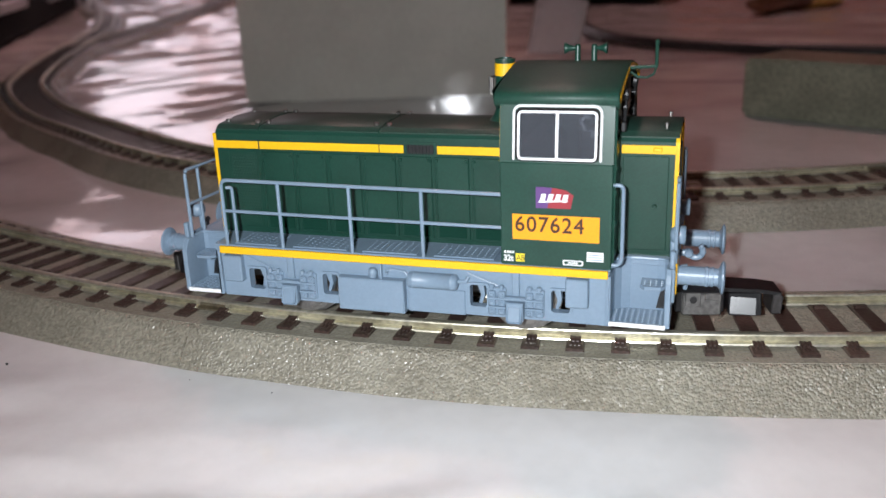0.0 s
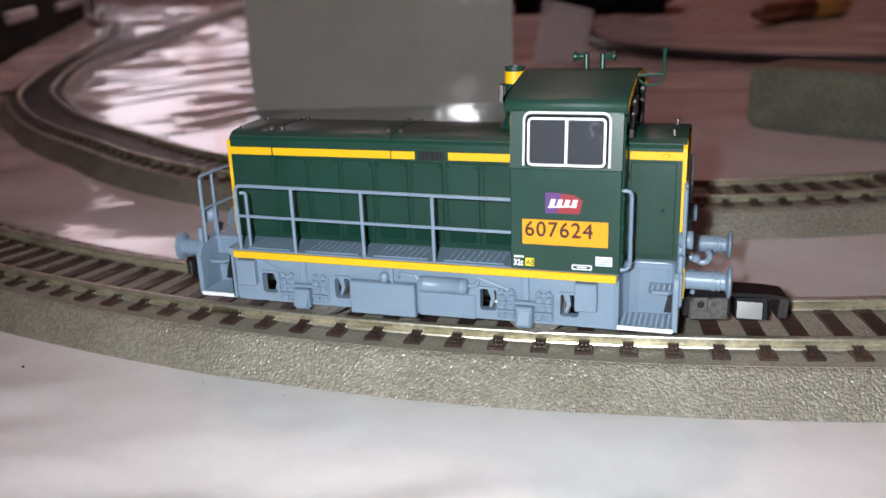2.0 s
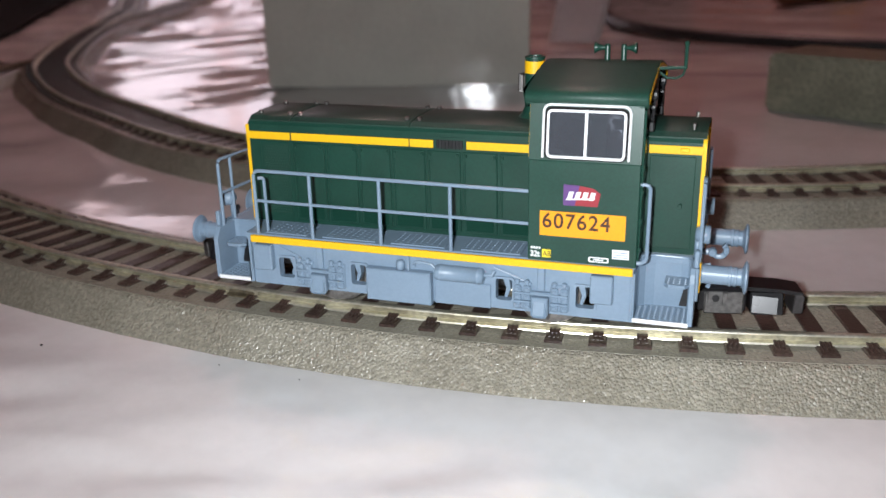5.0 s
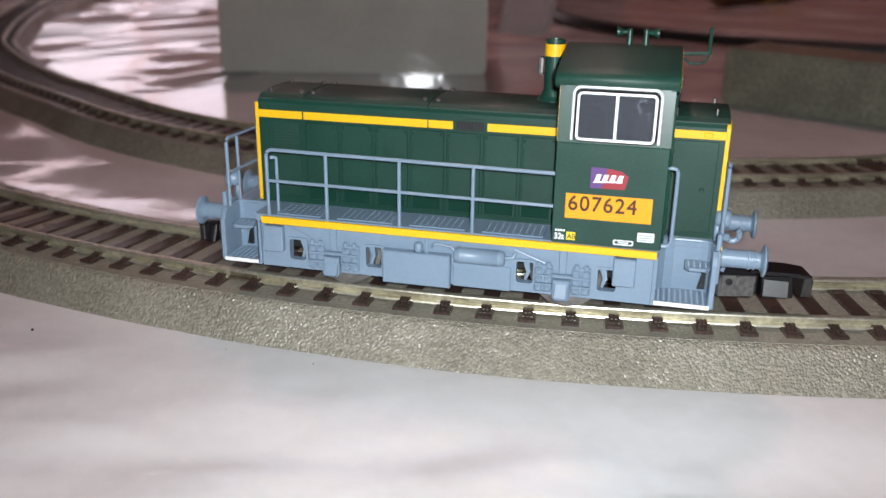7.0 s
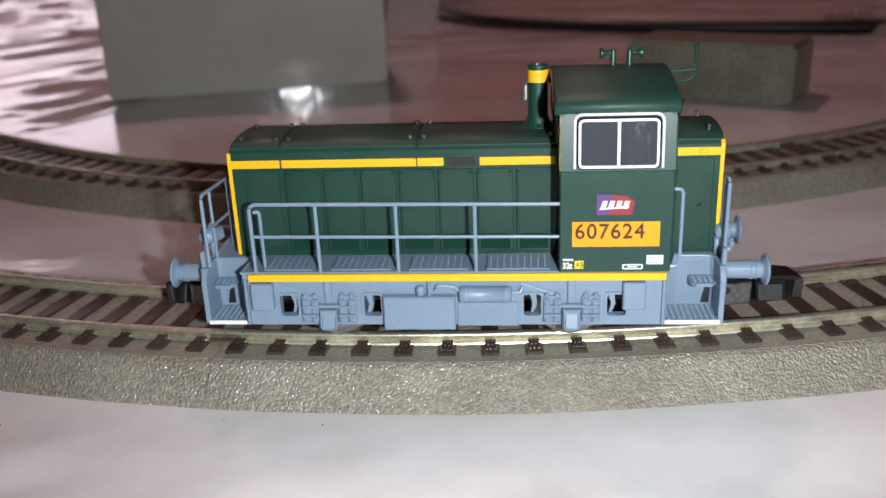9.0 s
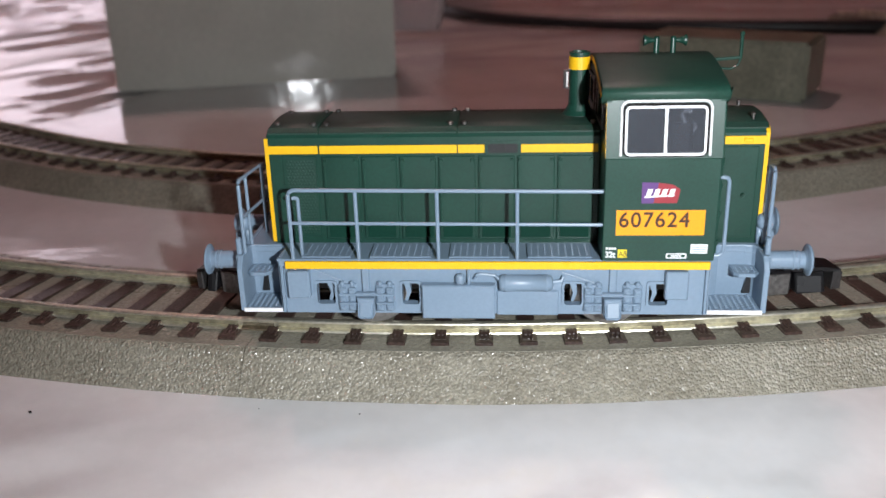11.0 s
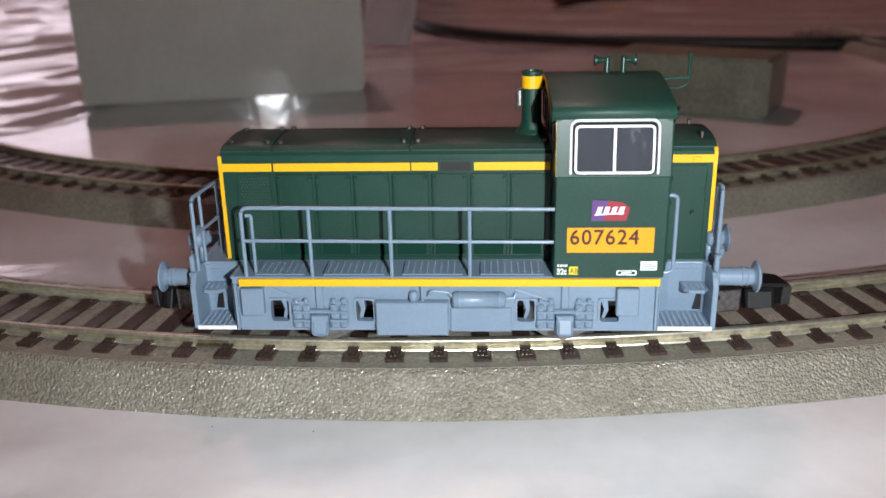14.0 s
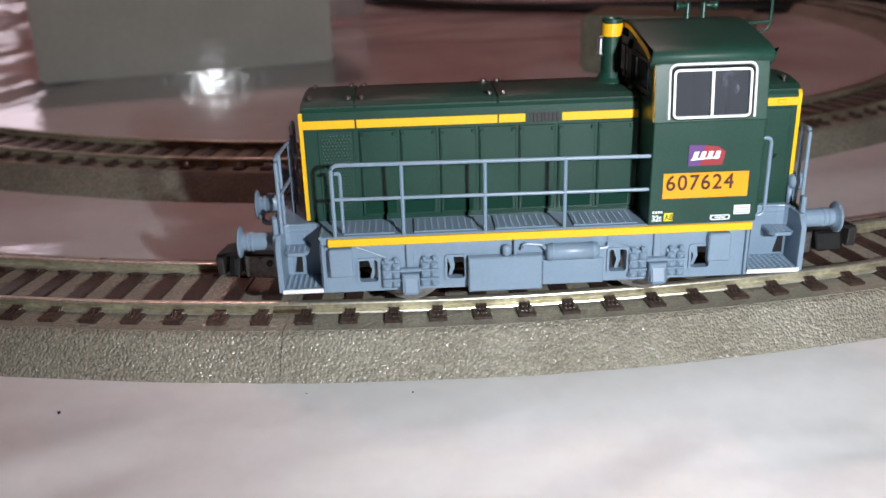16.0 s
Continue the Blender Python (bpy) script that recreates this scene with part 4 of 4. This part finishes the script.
# railings
RR = 0.18
for s in (-1, 1):
    y = s * 8.75
    rl = rod([(-18.3, y, DECK)] + [(-18.3, y, 18.6)] + bend((-18.3, y, 18.6), (-18.3, y, 19.3), (-16, y, 19.3), 0.7) + [(9.75, y, 19.05)], RR)
    rod([(-18.3, y, 16.2), (9.75, y, 16.0)], RR * 0.9, rl)
    rail = lp("handrail", rl, GREY, label="blue-grey walkway handrail")
    for px in (-12.2, -4.9, 2.2):
        lp("post", rod([(px, y, DECK - 0.1), (px, y, 19.2)], RR), GREY, rail)
    loop = rod([(-18.1, s * 8.3, 18.4)] + bend((-18.1, s * 8.3, 18.4), (-17.6, s * 8.0, 18.4), (-17.6, s * 8.0, 16), 0.3) + [(-17.6, s * 8.0, DECK)], RR * 0.9)
    lp("inner_loop", loop, GREY, rail)
    for xe, xi in ((-23.2, -1), (24.7, 1)):
        er = rod([(xe, s * 7.3, DECK)] + bend((xe, s * 7.3, 18.0), (xe, s * 7.3, 19.7), (xe, s * 5.0, 19.7), 0.6) + [(xe + 0.5, s * 1.2, 19.7), (xe + 0.5, s * 1.2, DECK)], RR) if xi < 0 else rod([(xe, s * 6.6, DECK)] + bend((xe, s * 6.6, 19.0), (xe, s * 6.6, 20.4), (xe, s * 5.4, 20.4), 0.5) + [(xe, s * 5.2, 20.4), (xe, s * 5.2, DECK)], RR)
        e = lp("end_rail", er, GREY, label="blue-grey end handrail")
        if xi < 0:
            lp("end_rail_bar", rod([(xe, s * 7.3, 16.2), (xe + 0.5, s * 1.2, 16.2)], RR * 0.9), GREY, e)
            lp("end_rail_post", rod([(xe, s * 5.0, DECK), (xe, s * 5.0, 19.7)], RR * 0.9), GREY, e)

# buffer beams, buffers, lamps, hooks and couplers
for d, xb in ((-1, -23.5), (1, 24.3)):
    beam = lp("buffer_beam", box(min(xb, xb + d * 0.5), max(xb, xb + d * 0.5), -7.9, 7.9, 9.6, DECK, 0.1), GREY)
    for s in (-1, 1):
        prof = [(1.0, 0), (1.0, 0.3), (0.86, 0.36), (0.86, 2.6), (0.93, 2.65), (0.93, 2.85), (0.84, 2.9), (0.84, 3.1), (0.9, 3.14), (0.9, 3.3), (0.8, 3.35), (0.8, 3.7), (1.05, 3.85), (1.42, 3.97), (1.5, 4.05), (1.5, 4.14), (1.3, 4.27), (0.5, 4.32)]
        lp("buffer", lathe([(r, d * h * (1.0 if d > 0 else 0.86)) for r, h in prof], (xb + d * 0.35, s * 5.5, 11.45), "x", 24), GREY, beam, "blue-grey buffer with round head", smooth=False)
        lp("yellow_pad", box(min(xb + d * 0.4, xb + d * 0.6), max(xb + d * 0.4, xb + d * 0.6), s * 5.5 - 1.3, s * 5.5 + 1.3, 10.0, 12.9, 0.05), YELLOW if d > 0 else GREY, beam)
        lampm = lathe([(0.4, 0), (0.7, d * 0.2), (0.85, d * 0.8), (0.85, d * 1.3), (0.6, d * 1.35)], (xb - d * 0.2, s * 4.6, 14.9), "x", 16)
        lampm2 = rod([(xb + d * 0.1, s * 4.6, DECK), (xb + d * 0.1, s * 4.6, 14.5)], 0.3, lampm)
        lp("marker_lamp", lampm2, GREY, beam, "round blue-grey marker lamp", smooth=True)
        lp("stanchion", box(xb + min(0, d * 0.45), xb + max(0, d * 0.45), s * 7.3 - 0.35, s * 7.3 + 0.35, DECK - 0.2, 14.3, 0.12), GREY, beam)
    hook = rod([(xb + d * 0.4, 0, 11.7), (xb + d * 1.3, 0, 11.7)], 0.34)
    rod([(xb + d * (1.95 + 0.66 * math.cos(radians(a))), 0, 11.95 + 0.66 * math.sin(radians(a))) for a in range(205, 425, 15)], 0.29, hook)
    lathe([(0.3, -0.5), (0.42, -0.3), (0.42, 0.3), (0.3, 0.5)], (xb + d * 1.35, 0, 11.7), "y", 12, hook)
    lp("coupling_hook", hook, GREY, beam)
    hose = rod([(xb + d * 0.5, -2.2, 11.0), (xb + d * 1.2, -2.2, 11.2), (xb + d * 1.5, -2.2, 10.2), (xb + d * 1.2, -2.2, 8.9)], 0.22)
    lp("air_hose", hose, GREY, beam)
    k = 0.96 if d > 0 else 0.72
    turned = Matrix.Translation((xb, 0, 0)) @ Matrix.Rotation(radians(12.0 * d), 4, "Z") @ Matrix.Translation((-xb, 0, 0))
    cp = box(min(xb, xb + d * 4.6), max(xb, xb + d * 4.6), -1.7, 1.7, 6.2, 8.4, 0.15)
    # slim bar over the top, and the block with its leaning front face
    prism([(xb + d * 3.8, 8.3), (xb + d * 3.8, 8.68), (xb + d * 8.4 * k, 8.42), (xb + d * 10.2 * k, 8.12), (xb + d * 10.2 * k, 7.8), (xb + d * 8.2 * k, 8.05)], "y", -1.5, 1.5, cp)
    prism([(-2.25, 6.15), (-1.6, 8.1), (1.6, 8.1), (2.25, 6.15)], "x", min(xb + d * 4.9, xb + d * 8.3 * k), max(xb + d * 4.9, xb + d * 8.3 * k), cp, 0.12)
    face = [(-2.24, 6.35), (-1.74, 7.85), (-1.65, 7.85), (-2.15, 6.35)]
    cp.transform(turned)
    coup = lp("coupler", cp, GLOSS, beam, "glossy black plastic hook coupler")
    plate = prism(face, "x", min(xb + d * 5.5, xb + d * 8.1 * k), max(xb + d * 5.5, xb + d * 8.1 * k))
    plate.transform(Matrix.Translation((-0.14 * d, 1.1, 0)))
    lp("face_plate", plate, SHINE, coup, "polished black face")
    claw = prism([(xb + d * 9.3 * k, 6.0), (xb + d * 10.3 * k, 6.0), (xb + d * 10.4 * k, 7.75), (xb + d * 10.1 * k, 8.05), (xb + d * 9.4 * k, 7.9)], "y", -1.6, 1.6, bevel=0.1)
    claw.transform(turned)
    lp("claw", claw, POCKET, coup, "dark grey hook plate")
    pocket = box(min(xb + d * 0.6, xb + d * 4.3), max(xb + d * 0.6, xb + d * 4.3), -2.0, 2.0, 6.0, 8.2, 0.15)
    box(min(xb + d * 0.9, xb + d * 2.3), max(xb + d * 0.9, xb + d * 2.3), -2.15, -1.9, 7.0, 8.35, 0.06, pocket)
    box(min(xb + d * 2.7, xb + d * 4.2), max(xb + d * 2.7, xb + d * 4.2), -2.1, -1.9, 7.6, 8.3, 0.06, pocket)
    pocket.transform(turned)
    pk = lp("coupler_pocket", pocket, SLATE, beam, "grey metal coupler pocket")
    screw = lathe([(0.16, -0.12), (0.34, -0.1), (0.34, 0.1)], (xb + d * 1.6, -2.2, 7.7), "y", 12)
    screw.transform(turned)
    lp("pocket_screw", screw, BLACK, pk)

# ---- things on the table behind ----
def card_box():
    b = thing("cardboard_box", "plain grey glossy cardboard box standing upright on the film", "box", (-67.6, 157.2, -0.1))
    b.rotation_euler = (0, 0, radians(15.4))
    part("body", box(-38.0, 38.0, 0, 45, 0, 48, 0.7, seg=2), CARD, b)
    part("lid", box(-38.4, 38.4, -0.4, 45.4, 48, 62.5, 0.6), CARD, b)
    return b


card_box()
block = thing("foam_block", "low grey-green rough block lying on the film", "block", (32.5, 139.0, 0))
block.rotation_euler = (0, 0, radians(-28))
part("body", box(0, 39.5, 0, 20, 0, 13.5, 0.8, seg=2), FOAM, block)

cable_way = [(-41, 385), (-33, 345), (-22, 315), (-5, 291), (15, 275), (40, 262), (75, 250), (120, 240), (180, 236), (240, 240)]
cab_pts = [(p.x, p.y, 2.4) for p, _ in spline(cable_way, 8.0)]
tagged(part("cable", rod(cab_pts, 2.4, seg=12), BLACK, smooth=True), "thick black cable lying across the film", "cable")

sheet = bmesh.new()
rowsv = []
for i in range(7):
    u = i / 6
    rowsv.append([sheet.verts.new((-47 + 20 * v / 4 + 3 * u, 268 + 12 * u - 4 * math.sin(3 * u), 0.4 + 24 * u * u * (1 - 0.2 * v / 4))) for v in range(5)])
for a, b in zip(rowsv, rowsv[1:]):
    for i in range(4):
        sheet.faces.new((a[i], a[i + 1], b[i + 1], b[i]))
bmesh.ops.solidify(sheet, geom=list(sheet.faces), thickness=0.25)
tagged(part("paper_scrap", sheet, PAPER, smooth=True), "small curled scrap of white paper on the film", "paper")

case = thing("black_case", "black plastic case lying at the far end of the table", "case", (-45, 580, 0))
part("body", box(-60, 30, 0, 90, 0, 46, 6, seg=2), DULL, case)
part("lid", box(-62, 32, -2, 92, 40, 50, 4), DULL, case)
part("grip", box(-95, -62, 20, 60, 0, 30, 8, seg=2), DULL, case)
pen = thing("marker_pen", "brown pen with an ochre cap lying on the film", "pen", (66, 492, 6))
pen.rotation_euler = (0, 0, radians(57))
part("barrel", lathe([(2, -48), (5.5, -38), (6, -30), (6, 15)], (0, 0, 0), "x", 18), BROWN, pen, smooth=True)
part("cap", lathe([(6.4, 12), (6.4, 50), (5.5, 53)], (0, 0, 0), "x", 18), OCHRE, pen, smooth=True)

shelf = thing("dark_storage_box", "long black storage box with white edge lines beside the track", "storage box", (-354, 332, 0))
shelf.rotation_euler = (0, 0, radians(124))
part("body", box(-120, 560, 0, 140, 0, 90, 3), DULL, shelf)
part("lid", box(-123, 563, -3, 143, 90, 110, 3), DULL, shelf)
part("white_line", box(-35, 65, -3, 0.5, 17, 23, 0.5), WHITE, shelf, "white edge line")
part("white_line", box(190, 455, -3, 0.5, 15, 21, 0.5), WHITE, shelf, "white edge line")
part("white_line", box(425, 455, -3, 0.5, 1, 15, 0.5), WHITE, shelf, "white edge line")

# a few dark crumbs on the film
for cx, cy, cr in ((-42.7, -15.0, 0.15), (-12.0, -14.2, 0.07), (-21.5, -13.6, 0.06)):
    grit = bmesh.new()
    bmesh.ops.create_icosphere(grit, subdivisions=1, radius=cr)
    for v in grit.verts:
        v.co *= 1 + 0.5 * noise.noise(v.co * 9 + Vector((cx, cy, 0)))
    bit = part("crumb", grit, DULL)
    bit.location = Vector((cx, cy, film_height(cx, cy) + cr * 0.5)) * MM
    tagged(bit, "tiny dark crumb lying on the white film", "crumb", "crumbs on the film")

# ---- sleepers, piece by piece, shared mesh ----
for track, way, pitch, first in TRACK_PIECES:
    acc, nxt = 0.0, first
    for (p, s1), (q, s2) in zip(way, way[1:]):
        seg = (q - p).length
        while nxt <= acc + seg:
            f = (nxt - acc) / seg
            at, side = p.lerp(q, f), s1.lerp(s2, f).normalized()
            ob = new("sleeper", SLEEPER_MESH)
            ob.parent = track
            ob.matrix_basis = Matrix.Translation(at * MM) @ Matrix.Rotation(math.atan2(side.y, side.x) - math.pi / 2, 4, "Z")
            nxt += pitch
        acc += seg
